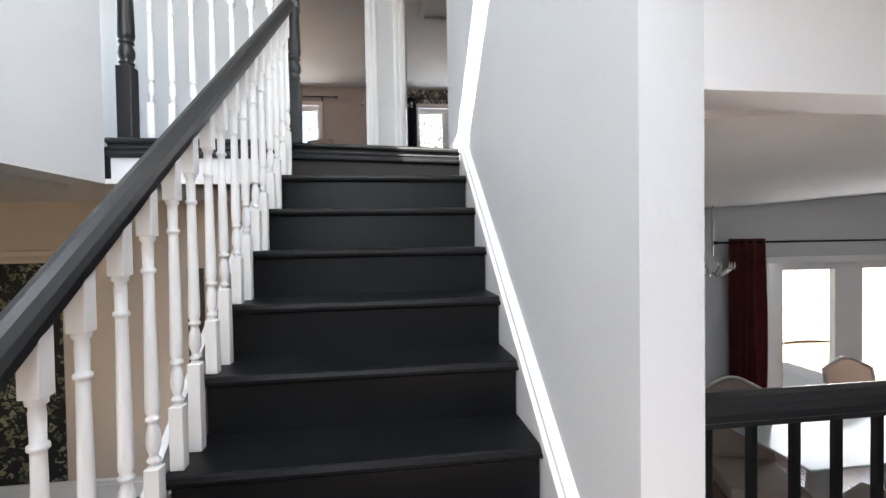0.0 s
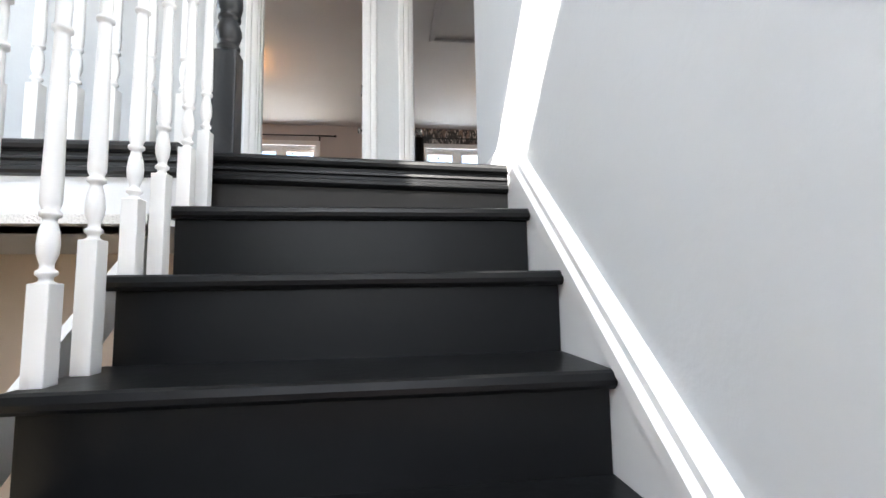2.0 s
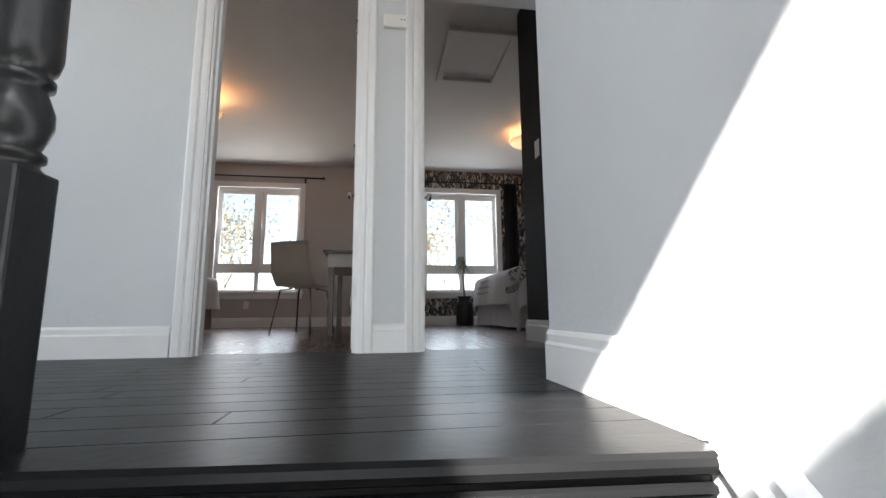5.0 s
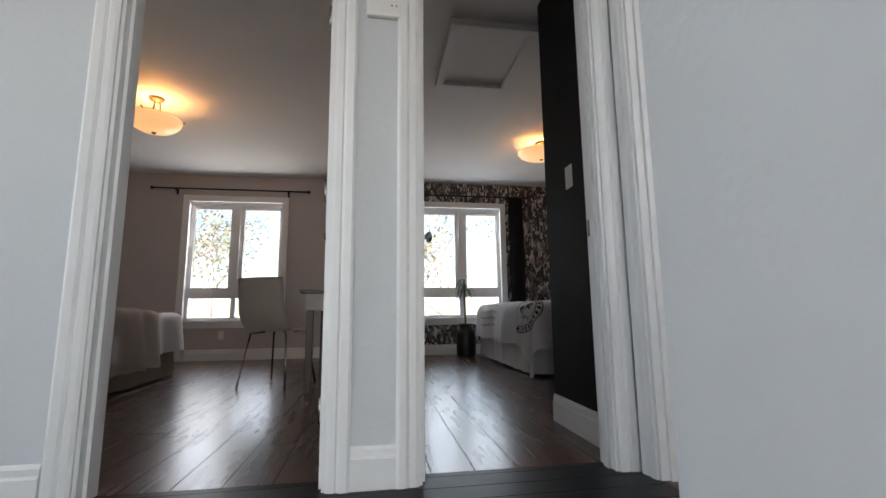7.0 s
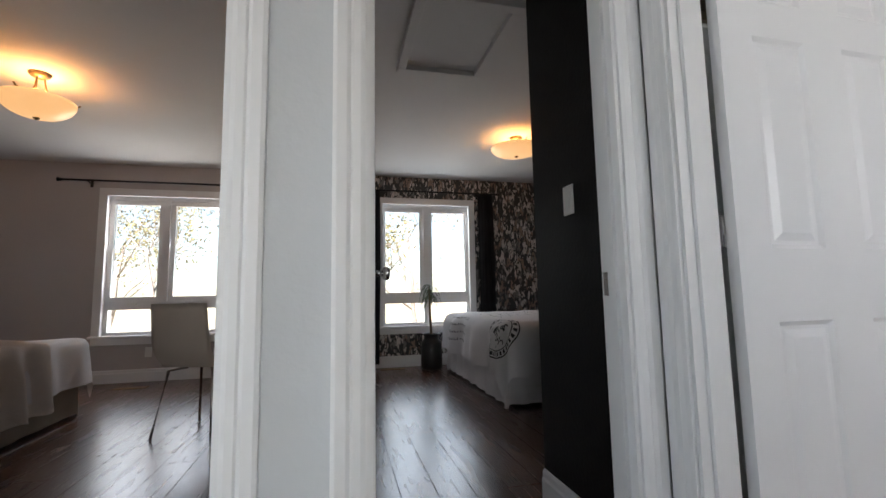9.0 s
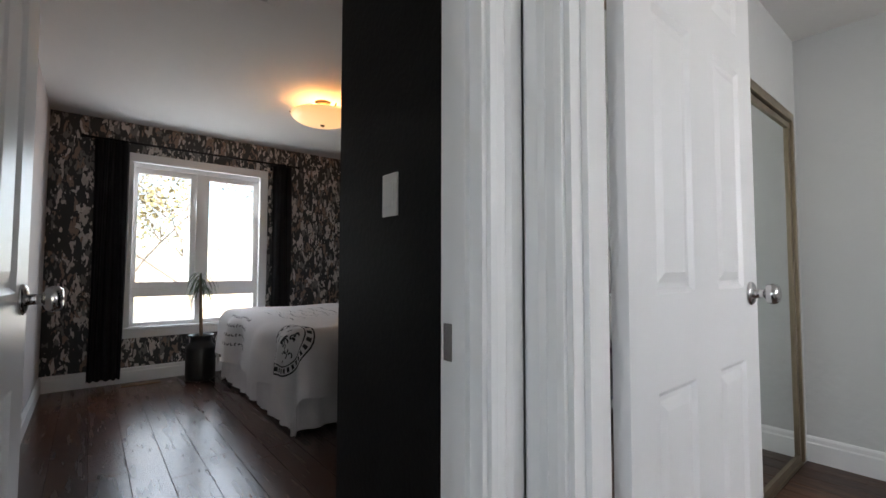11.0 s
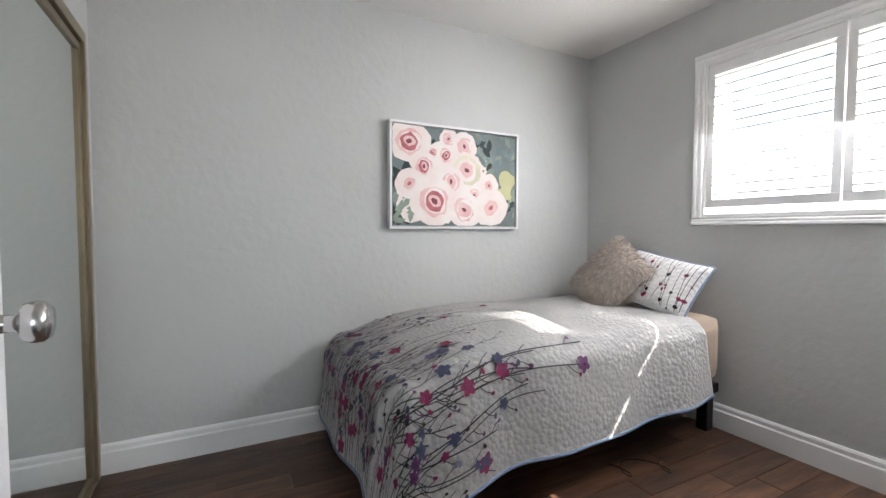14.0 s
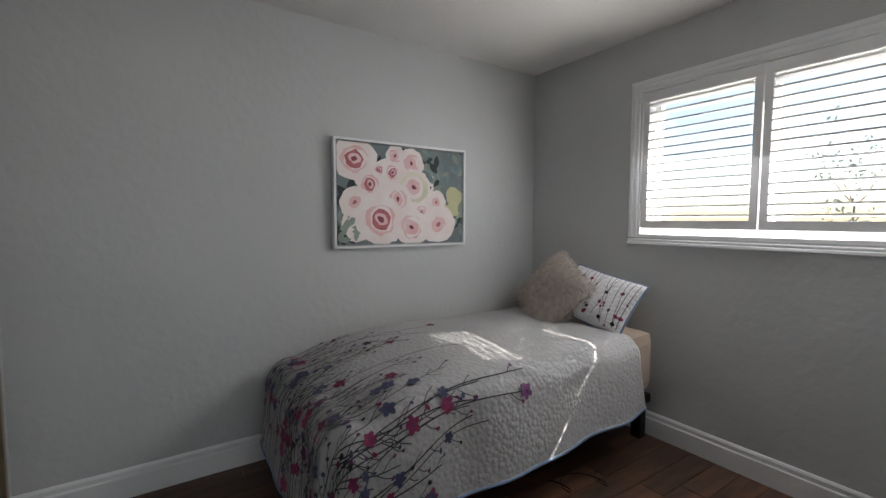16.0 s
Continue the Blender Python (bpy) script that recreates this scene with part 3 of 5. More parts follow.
def rail_z(y):
    return 2.435 + 0.82 * (y - 2.9)


def baluster_mesh(h, base=0.20, top=0.12, s=0.0175):
    """White turned baluster with square blocks, foot at the origin, h high."""
    bm = bmesh.new()
    box(bm, -s, s, -s, s, 0, base, 0.0025)
    box(bm, -s, s, -s, s, h - top, h, 0.0025)
    b, t = base, h - top
    prof = [(s * 0.95, b), (0.010, b + 0.004), (0.010, b + 0.010), (0.0155, b + 0.014), (0.0155, b + 0.020), (0.010, b + 0.025), (0.010, b + 0.032),
            (0.0155, b + 0.050), (0.0165, b + 0.066), (0.0145, b + 0.088), (0.0105, b + 0.104), (0.0105, b + 0.110), (0.016, b + 0.114), (0.016, b + 0.121), (0.0115, b + 0.125), (0.0155, b + 0.135),
            (0.0160, b + 0.15), (0.0115, t - 0.095), (0.0110, t - 0.09), (0.016, t - 0.086), (0.016, t - 0.079), (0.0115, t - 0.075), (0.0125, t - 0.03), (0.0115, t - 0.014), (0.016, t - 0.010), (0.016, t - 0.004), (s * 0.95, t)]
    lathe(bm, prof, seg=14, cap=False)
    return mesh_of("baluster", bm, M_BALUSTER)


rail = thing("stair_balustrade", (RAILX, 1.14, 0), "white turned balusters under a dark grey sloping handrail", "railing")
for k in range(1, 9):
    z = FL - RISE * k
    for dy in (0.055, 0.160):
        y = Y1 - GO * (k - 1) + dy
        ob = new("baluster", baluster_mesh(rail_z(y) - z - 0.03, base=0.17 + (0.085 if dy > 0.1 else 0.0)))
        ob.parent = rail
        ob.location = Vector((rail_x(y), y, z)) - rail.location
HR = [(-0.018, -0.034), (0.018, -0.034), (0.020, -0.024), (0.028, -0.018), (0.030, -0.004), (0.027, 0.012), (0.016, 0.024), (0, 0.028), (-0.016, 0.024), (-0.027, 0.012), (-0.030, -0.004), (-0.028, -0.018), (-0.020, -0.024)]
bm = bmesh.new()
sweep(bm, HR, (rail_x(0.98), 0.98, rail_z(0.98)), (rail_x(2.985), 2.985, rail_z(2.985)), (1, 0, 0), Vector((0, -0.83, 1)).normalized())
part("handrail", bm, M_GREYWOOD, rail, "dark grey moulded handrail")


def newel(x, y, z0, h, label):
    e = thing("newel_post", (x, y, z0), label, "newel post", "newel posts")
    s = 0.037
    for name, a, b in (("square_base", 0.0, 0.38), ("square_top", h - 0.22, h)):
        bm = bmesh.new()
        box(bm, -s, s, -s, s, a, b, 0.005)
        o = new(name, mesh_of(name, bm, M_GREYWOOD))
        o.parent = e
    bm = bmesh.new()
    b = 0.38
    lathe(bm, [(0.040, b - 0.004), (0.030, b + 0.006), (0.030, b + 0.012), (0.036, b + 0.016), (0.036, b + 0.024), (0.028, b + 0.030), (0.034, b + 0.044), (0.040, b + 0.064), (0.039, b + 0.085), (0.030, b + 0.110), (0.028, b + 0.116), (0.036, b + 0.120), (0.036, b + 0.130), (0.029, b + 0.136), (0.037, b + 0.146), (0.041, b + 0.165), (0.036, h - 0.23), (0.040, h - 0.216)], seg=20, cap=False)
    o = new("turned_shaft", mesh_of("turned_shaft", bm, M_GREYWOOD))
    o.parent = e
    bm = bmesh.new()
    box(bm, -s - 0.012, s + 0.012, -s - 0.012, s + 0.012, h, h + 0.018, 0.004)
    lathe(bm, [(0.03, h + 0.018), (0.05, h + 0.045), (0.045, h + 0.075), (0.02, h + 0.092), (0.001, h + 0.095)], seg=16)
    o = new("cap", mesh_of("cap", bm, M_GREYWOOD))
    o.parent = e
    return e


newel(0.163, 3.027, FL, 1.0, "dark grey newel post at the top of the stairs")
newel(-0.645, 2.90, FL, 1.0, "dark grey newel post against the wall")
hall_rail = thing("hall_balustrade", (-0.3, 2.90, FL), "white balusters on a dark moulded base along the hall edge", "railing")
part("base_rail", landing_edge(-0.705, 0.115, 2.80), M_GREYWOOD, hall_rail, "dark moulded base rail")
bm = bmesh.new()
sweep(bm, HR, (-0.61, 2.90, FL + 0.90), (0.125, 2.98, FL + 0.90), (0, 1, 0), (0, 0, 1))
part("handrail", bm, M_GREYWOOD, hall_rail, "dark grey handrail")
for i in range(7):
    ob = new("baluster", baluster_mesh(0.868))
    ob.parent = hall_rail
    ob.location = Vector((-0.53 + i * 0.098, 2.90 + 0.01 * i, FL)) - hall_rail.location
block("hall_fascia", -0.695, 0.11, 2.83, 2.99, 1.475, FL - 0.098, M_WHITEWALL, "white fascia under the hall edge", "fascia")


# ---- windows ----
def casement(name, cx, x0, x1, z0, z1, y, label):
    """White window: casing, two tall sashes over two short ones."""
    e = thing(name, (cx, y, z0), label, "window", "", "structure")
    bm = bmesh.new()
    o = 0.075
    for b in ((x0 - o, x1 + o, z1 - 0.01, z1 + 0.075), (x0 - o, x1 + o, z0 - 0.09, z0 + 0.01), (x0 - o, x0 + 0.01, z0 + 0.01, z1 - 0.01), (x1 - 0.01, x1 + o, z0 + 0.01, z1 - 0.01)):
        box(bm, b[0], b[1], y - 0.022, y + 0.012, b[2], b[3], 0.005)
    part("casing", bm, M_TRIM, e)
    bm = bmesh.new()
    box(bm, x0 - o - 0.02, x1 + o + 0.02, y - 0.05, y + 0.0, z0 - 0.015, z0 + 0.012, 0.005)
    part("window_sill", bm, M_TRIM, e)
    zm = z0 + 0.34
    xm = (x0 + x1) / 2
    bm = bmesh.new()
    for b in ((x0, x1, z0, z0 + 0.045), (x0, x1, z1 - 0.045, z1), (x0, x1, zm - 0.045, zm + 0.045), (x0, x0 + 0.045, z0 + 0.045, zm - 0.045), (x1 - 0.045, x1, z0 + 0.045, zm - 0.045), (xm - 0.03, xm + 0.03, z0 + 0.045, zm - 0.045), (xm - 0.035, xm + 0.035, zm + 0.045, z1 - 0.045)):
        box(bm, b[0], b[1], y + 0.05, y + 0.14, b[2], b[3])
    part("window_frame", bm, M_TRIM, e)
    for a, b in ((x0, xm - 0.035), (xm + 0.035, x1)):
        bm = bmesh.new()
        w = 0.05
        za, zb = zm + 0.045, z1 - 0.045
        for q in ((a, b, za, za + w), (a, b, zb - w, zb), (a, a + w, za + w, zb - w), (b - w, b, za + w, zb - w)):
            box(bm, q[0], q[1], y + 0.07, y + 0.12, q[2], q[3])
        sash = part("sash", bm, M_TRIM, e)
        bm = bmesh.new()
        box(bm, a + w, b - w, y + 0.09, y + 0.096, za + w, zb - w)
        part("pane", bm, M_GLASS, sash).visible_shadow = False
        bm = bmesh.new()
        box(bm, (a + b) / 2 - 0.045, (a + b) / 2 + 0.045, y + 0.03, y + 0.05, zm + 0.0, zm + 0.02, 0.004)
        box(bm, (a + b) / 2 - 0.035, (a + b) / 2 + 0.06, y + 0.018, y + 0.03, zm + 0.018, zm + 0.028, 0.003)
        part("crank_handle", bm, M_PLASTIC, sash)
        bm = bmesh.new()
        box(bm, a + 0.045, b - 0.01, y + 0.09, y + 0.096, z0 + 0.045, zm - 0.045)
        part("pane", bm, M_GLASS, e).visible_shadow = False
    return e


casement("window_1", -1.16, -1.761, -0.566, 2.21, 3.81, 9.12, "white framed bedroom window with trees outside")
casement("window_2", 1.93, 1.342, 2.518, 2.21, 3.81, 9.112, "white framed bedroom window with trees outside")


def curtain_rod(x0, x1, y, z, label):
    e = thing("curtain_rod", ((x0 + x1) / 2, y, z), label, "curtain rod")
    bm = bmesh.new()
    tube(bm, [(x0, y, z), (x1, y, z)], 0.011, 10)
    part("rod", bm, M_DARKMETAL, e)
    for x, s in ((x0, -1), (x1, 1)):
        bm = bmesh.new()
        tube(bm, [(x, y, z), (x + s * 0.012, y, z), (x + s * 0.02, y, z), (x + s * 0.035, y, z), (x + s * 0.05, y, z)], [0.011, 0.018, 0.012, 0.024, 0.008], 10)
        part("finial", bm, M_DARKMETAL, e)
    for x in (x0 + 0.25, x1 - 0.25):
        bm = bmesh.new()
        tube(bm, [(x, y, z - 0.012), (x, y + 0.05, z - 0.02), (x, y + 0.085, z - 0.03)], 0.007, 6)
        box(bm, x - 0.012, x + 0.012, y + 0.078, y + 0.09, z - 0.06, z + 0.01)
        part("bracket", bm, M_DARKMETAL, e)
    return e


curtain_rod(-2.17, -0.25, 9.03, 3.95, "black curtain rod over the bare window")
curtain_rod(1.0, 2.88, 9.02, 3.96, "black curtain rod holding dark curtains")


def curtain(x0, x1, y, z0, z1, material, label, folds=5, depth=0.035):
    bm = bmesh.new()

    def fn(u, v):
        ph = u * folds * 2 * math.pi
        k = 0.75 + 0.35 * v
        return (x0 + (x1 - x0) * u + 0.01 * math.sin(3 * v + 7 * u), y + depth * k * math.sin(ph) + 0.01 * math.sin(5 * v + u * 9), z1 + (z0 - z1) * v)
    sheet(bm, fn, folds * 10, 14)
    bmesh.ops.solidify(bm, geom=bm.faces, thickness=0.004)
    return solid("curtain", bm, material, label, "curtain")


curtain(1.05, 1.30, 9.02, FL + 0.06, 3.97, M_CURTAIN, "dark charcoal curtain hanging beside the window", 5)
curtain(2.62, 2.83, 9.02, FL + 0.06, 3.97, M_CURTAIN, "dark charcoal curtain gathered beside the window", 4)


# ---- ceiling lamps ----
def bowl_lamp(x, y, r, zb, bh, label):
    e = thing("ceiling_light", (x, y, CEIL), label, "ceiling light", "bowl ceiling lights")
    bm = bmesh.new()
    lathe(bm, [(0.001, CEIL - 0.035), (0.03, CEIL - 0.034), (0.055, CEIL - 0.02), (0.065, CEIL - 0.001)], x, y, 20)
    part("canopy", bm, M_BRASS, e, "aged metal ceiling canopy")
    zr = zb + bh
    bm = bmesh.new()
    prof = [(0.012, zb)] + [(r * math.sin(a), zb + bh * (1 - math.cos(a))) for a in [i * math.pi / 20 for i in range(1, 11)]]
    prof += [(r - 0.006, zr), (r * 0.8, zb + 0.06), (0.012, zb + 0.01)]
    lathe(bm, prof, x, y, 32, cap=False)
    part("glass_bowl", bm, M_SHADE, e, "glowing frosted glass bowl")
    for i in range(3):
        a = i * 2 * math.pi / 3 + 0.5
        bm = bmesh.new()
        pts = [(x + q * math.cos(a), y + q * math.sin(a), z) for q, z in ((0.025, CEIL - 0.02), (0.035, zr + 0.09), (0.06, zr + 0.04), (r * 0.6, zr + 0.01), (r * 0.98, zr + 0.006), (r + 0.015, zr + 0.02))]
        tube(bm, pts, 0.006, 6)
        part("arm", bm, M_BRASS, e)
    bm = bmesh.new()
    lathe(bm, [(0.001, zb - 0.016), (0.012, zb - 0.012), (0.02, zb - 0.002), (0.018, zb + 0.004)], x, y, 14)
    part("finial", bm, M_BRASS, e)
    lamp("lamp_bulb", "POINT", 1.05, WARM, Matrix.Translation((x, y, zr + 0.06)), 0.05)
    return e


bowl_lamp(-1.21, 6.92, 0.21, 3.855, 0.125, "frosted glass bowl light on a brass stem, lit")
bowl_lamp(2.52, 7.45, 0.255, 3.975, 0.085, "frosted glass bowl light on a brass stem, lit")

# attic hatch
hatch = thing("attic_hatch", (1.46, 5.92, CEIL), "framed attic access hatch in the bedroom ceiling", "hatch")
bm = bmesh.new()
for b in ((1.165, 1.76, 5.52, 5.58), (1.165, 1.76, 6.27, 6.33), (1.165, 1.225, 5.58, 6.27), (1.70, 1.76, 5.58, 6.27)):
    box(bm, *b, CEIL - 0.045, CEIL - 0.001, 0.006)
part("hatch_frame", bm, M_CEIL, hatch)
bm = bmesh.new()
box(bm, 1.225, 1.70, 5.58, 6.27, CEIL - 0.012, CEIL - 0.002)
part("hatch_panel", bm, M_CEIL, hatch)


# ---- small wall things ----
def switch_plate(p, n, label):
    """Rocker switch on a wall whose outward normal is n ('-x', '-y')."""
    e = thing("light_switch", p, label, "light switch")
    for name, w, h, d0, d1 in (("plate", 0.036, 0.058, 0.0, 0.006), ("rocker", 0.017, 0.034, 0.006, 0.010)):
        bm = bmesh.new()
        if n == "-x":
            box(bm, p[0] - d1, p[0] - d0, p[1] - w, p[1] + w, p[2] - h, p[2] + h, 0.0015)
        else:
            box(bm, p[0] - w, p[0] + w, p[1] - d1, p[1] - d0, p[2] - h, p[2] + h, 0.0015)
        part(name, bm, M_PLASTIC, e)
    return e


switch_plate((1.67, 5.035, 2.973), "-x", "white rocker light switch on the black wall")
switch_plate((-1.31, 3.72, 1.14), "-y", "white light switch on the beige wall")
det = thing("chime_box", (0.715, 4.63, 3.47), "small white plastic chime box on the wall", "chime box")
bm = bmesh.new()
box(bm, 0.648, 0.782, 4.565, 4.589, 3.435, 3.51, 0.006)
part("case", bm, M_PLASTIC, det)
for x in (0.745, 0.762):
    bm = bmesh.new()
    box(bm, x - 0.003, x + 0.003, 4.562, 4.5655, 3.475, 3.481)
    part("indicator", bm, M_DARKMETAL, det)
vent = thing("wall_vent", (-1.25, 4.63, 1.93), "white slotted return air grille in the hall wall", "vent")
bm = bmesh.new()
box(bm, -1.45, -1.06, 4.578, 4.589, 1.87, 2.04, 0.003)
part("backing", bm, M_SLATGREY, vent)
for i in range(9):
    bm = bmesh.new()
    z = 1.885 + i * 0.0175
    box(bm, -1.44, -1.07, 4.566, 4.5785, z, z + 0.009)
    part("slat", bm, M_TRIM, vent)
for x, y in ((-1.28, 8.75), (1.45, 8.98)):
    bm = bmesh.new()
    box(bm, x - 0.15, x + 0.15, y - 0.05, y + 0.05, FL, FL + 0.006, 0.002)
    solid("floor_vent", bm, M_BRASS, "flat metal floor register under the window", "vent")
out = thing("wall_outlet", (-1.27, 9.12, 2.03), "white wall outlet below the window", "outlet")
bm = bmesh.new()
box(bm, -1.305, -1.235, 9.113, 9.12, 1.975, 2.085, 0.002)
part("plate", bm, M_PLASTIC, out)
latch = thing("strike_plate", (-0.208, 4.66, 2.70), "dark metal strike plate on the jamb", "strike plate")
bm = bmesh.new()
box(bm, -0.2085, -0.2055, 4.655, 4.695, 2.64, 2.71)
part("plate", bm, M_DARKMETAL, latch)
latch = thing("strike_plate", (1.575, 4.66, 2.63), "worn metal strike plate on the jamb", "strike plate")
bm = bmesh.new()
box(bm, 1.5715, 1.5745, 4.66, 4.69, 2.60, 2.67)
part("plate", bm, M_CHROME, latch)

# ---- first bedroom ----
def cloth_over(x0, x1, y0, y1, top, drop, folds=10, amp=0.03, r=0.05, flare=0.12):
    """Function (u, v) -> point of a cloth laid over a rectangle, hanging down on all sides by drop = (x0, x1, y0, y1)."""
    ax, bx, ay, by = x0 - drop[0], x1 + drop[1], y0 - drop[2], y1 + drop[3]

    def fn(u, v):
        px, py = ax + (bx - ax) * u, ay + (by - ay) * v
        dx = px - x1 if px > x1 else (px - x0 if px < x0 else 0)
        dy = py - y1 if py > y1 else (py - y0 if py < y0 else 0)
        d = math.hypot(dx, dy)
        cx, cy = min(max(px, x0), x1), min(max(py, y0), y1)
        hump = 0.018 * math.sin(math.pi * (cx - x0) / (x1 - x0)) * math.sin(math.pi * (cy - y0) / (y1 - y0))
        wob = 0.008 * math.sin(cx * 9 + cy * 5) + 0.006 * math.sin(cy * 13 - cx * 7)
        if d < 1e-6:
            return Vector((cx, cy, top + hump + wob * 0.6))
        ux, uy = dx / d, dy / d
        a = min(d / r, math.pi / 2)
        out = r * math.sin(a) + flare * max(0.0, d - r)
        arc = cx * 1.0 + cy * 1.0 + math.atan2(dy, dx) * 0.35
        out += amp * min(1.0, d / 0.25) * (0.6 * math.sin(arc * folds) + 0.4 * math.sin(arc * folds * 1.73 + 1))
        z = top - r * (1 - math.cos(a)) - max(0.0, d - r * math.pi / 2)
        return Vector((cx + ux * out, cy + uy * out, z + wob * 0.3))
    return fn


bed = thing("bed", (-2.2, 7.2, FL), "bed with white bedding and a rumpled cream throw", "bed")
bm = bmesh.new()
box(bm, -3.2, -1.24, 6.2, 7.66, FL + 0.02, FL + 0.52, 0.05)
part("mattress", bm, M_LINEN, bed)
bm = bmesh.new()
sheet(bm, cloth_over(-3.2, -1.24, 6.2, 7.66, FL + 0.30, (0.0, 0.29, 0.29, 0.29), 16, 0.012, 0.02, 0.03), 50, 60)
part("bed_skirt", bm, M_KHAKI, bed, "khaki fabric bed skirt")
bm = bmesh.new()
sheet(bm, cloth_over(-3.2, -1.24, 6.17, 7.69, FL + 0.60, (0.0, 0.38, 0.38, 0.36), 11, 0.03), 60, 70)
part("sheet", bm, M_LINEN, bed, "white sheet hanging in folds")
bm = bmesh.new()
f0 = cloth_over(-3.2, -1.23, 6.16, 7.70, FL + 0.615, (0.0, 0.50, 0.0, 0.0), 15, 0.045)


def throw(u, v):
    p = f0(0.25 + 0.75 * u, 0.22 + 0.46 * v + 0.05 * math.sin(5 * u))
    p.z += 0.018 * math.sin(v * 21 + 4 * u) * (1 if u < 0.7 else 0.4) + 0.012
    p.x += 0.02
    return p


sheet(bm, throw, 50, 60)
bmesh.ops.solidify(bm, geom=bm.faces, thickness=0.008)
solid("throw_blanket", bm, M_THROW, "rumpled cream throw blanket lying across the bed", "blanket")

chair = thing("desk_chair", (-0.12, 6.93, FL), "cream shell chair on slim chrome legs", "chair")
CA = radians(68)


def chp(x, y, z):
    return Vector((-0.10 + x * math.cos(CA) - y * math.sin(CA), 6.93 + x * math.sin(CA) + y * math.cos(CA), FL + z))


bm = bmesh.new()


def shell(u, v):
    # v: front of the seat to the top of the back, which stands towards -x
    w = 0.215 - 0.03 * max(0, v - 0.55)
    y = (u - 0.5) * 2 * w
    if v < 0.5:
        x, z = 0.24 - v * 0.84, 0.455 - 0.015 * math.sin(v * 2 * math.pi)
    else:
        k = (v - 0.5) / 0.5
        x, z = -0.18 - 0.085 * math.sin(min(1, k * 2.2) * 1.4) - 0.06 * k, 0.455 + 0.42 * max(0, k - 0.08 * math.sin(math.pi * k))
    z += 0.02 * (2 * u - 1) ** 2 * (1 if v < 0.5 else 0)
    x += 0.03 * (2 * u - 1) ** 2 * (0 if v < 0.5 else 1)
    return chp(x, y, z)


sheet(bm, shell, 12, 26)
bmesh.ops.solidify(bm, geom=bm.faces, thickness=0.016)
part("seat_shell", bm, M_CHAIRSHELL, chair)
for sx, sy in ((0.2, 0.18), (0.2, -0.18), (-0.2, 0.18), (-0.2, -0.18)):
    bm = bmesh.new()
    tube(bm, [chp(sx * 0.35, sy * 0.5, 0.44), chp(sx * 0.8, sy * 0.9, 0.425), chp(sx * 1.15, sy * 1.2, 0.0)], 0.010, 8)
    part("leg", bm, M_CHROME, chair)

desk = thing("desk", (0.38, 6.85, FL), "dark wooden desk with a pale drawer front", "desk")
bm = bmesh.new()
box(bm, 0.14, 0.615, 6.38, 7.45, FL + 0.735, FL + 0.76, 0.004)
part("top", bm, M_DESKWOOD, desk)
bm = bmesh.new()
box(bm, 0.18, 0.60, 6.44, 7.39, FL + 0.61, FL + 0.735)
part("drawer_front", bm, M_WHITEWOOD, desk, "pale worn drawer front")
for x in (0.185, 0.55):
    for y in (6.44, 7.34):
        bm = bmesh.new()
        box(bm, x, x + 0.05, y, y + 0.05, FL, FL + 0.61, 0.004)
        part("leg", bm, M_DESKWOOD, desk)

# ---- second bedroom ----
bed = thing("bed", (2.8, 7.6, FL), "bed with white printed duvet and ruffled skirt", "bed")
bm = bmesh.new()
box(bm, 2.13, 3.56, 6.87, 8.65, FL + 0.02, FL + 0.58, 0.06)
part("mattress", bm, M_LINEN, bed)
bm = bmesh.new()
sheet(bm, cloth_over(2.11, 3.56, 6.85, 8.67, FL + 0.33, (0.31, 0.0, 0.31, 0.31), 26, 0.018, 0.02, 0.05), 70, 80)
part("bed_skirt", bm, M_LINEN, bed, "white ruffled bed skirt")
fB = cloth_over(2.13, 3.56, 6.86, 8.60, FL + 0.68, (0.46, 0.0, 0.48, 0.42), 9, 0.05, 0.11, 0.10)
bm = bmesh.new()
sheet(bm, fB, 80, 90)
part("duvet", bm, M_LINEN, bed, "white duvet with black lettering print")


def on_cloth(fn, u, v, lift=0.004):
    e = 0.002
    p = fn(u, v)
    n = (fn(min(1, u + e), v) - fn(max(0, u - e), v)).cross(fn(u, min(1, v + e)) - fn(u, max(0, v - e)))
    return p + n.normalized() * lift if n.length else p


def decal_ring(bm, fn, cu, cv, r0, r1, su, sv, seg=36, a0=0, a1=2 * math.pi):
    prev = None
    for i in range(seg + 1):
        a = a0 + (a1 - a0) * i / seg
        q = [bm.verts.new(on_cloth(fn, cu + r * math.cos(a) * su, cv + r * math.sin(a) * sv)) for r in (r0, r1)]
        if prev:
            bm.faces.new((prev[0], prev[1], q[1], q[0]))
        prev = q


bm = bmesh.new()
su, sv = 1 / 1.96, 1 / 2.48
cu, cv = 0.17, 0.17
for r0, r1 in ((0.205, 0.216), (0.150, 0.158)):
    decal_ring(bm, fB, cu, cv, r0, r1, su, sv)
for i in range(22):
    a = i * 2 * math.pi / 22
    decal_ring(bm, fB, cu, cv, 0.165, 0.196, su, sv, 2, a, a + 0.14)
rng = random.Random(4)
for i in range(26):
    a, q = rng.uniform(0, 6.28), rng.uniform(0, 0.12)
    decal_ring(bm, fB, cu + q * math.cos(a) * su, cv + q * math.sin(a) * sv, 0.012, 0.022, su, sv, 6, a, a + rng.uniform(1, 4))
for k in range(6):
    for i in range(16):
        u = 0.30 + k * 0.05 + 0.012 * math.sin(i)
        decal_ring(bm, fB, u, 0.34 + i * 0.017, 0.0, 0.014, su, sv, 4, i, i + 3)
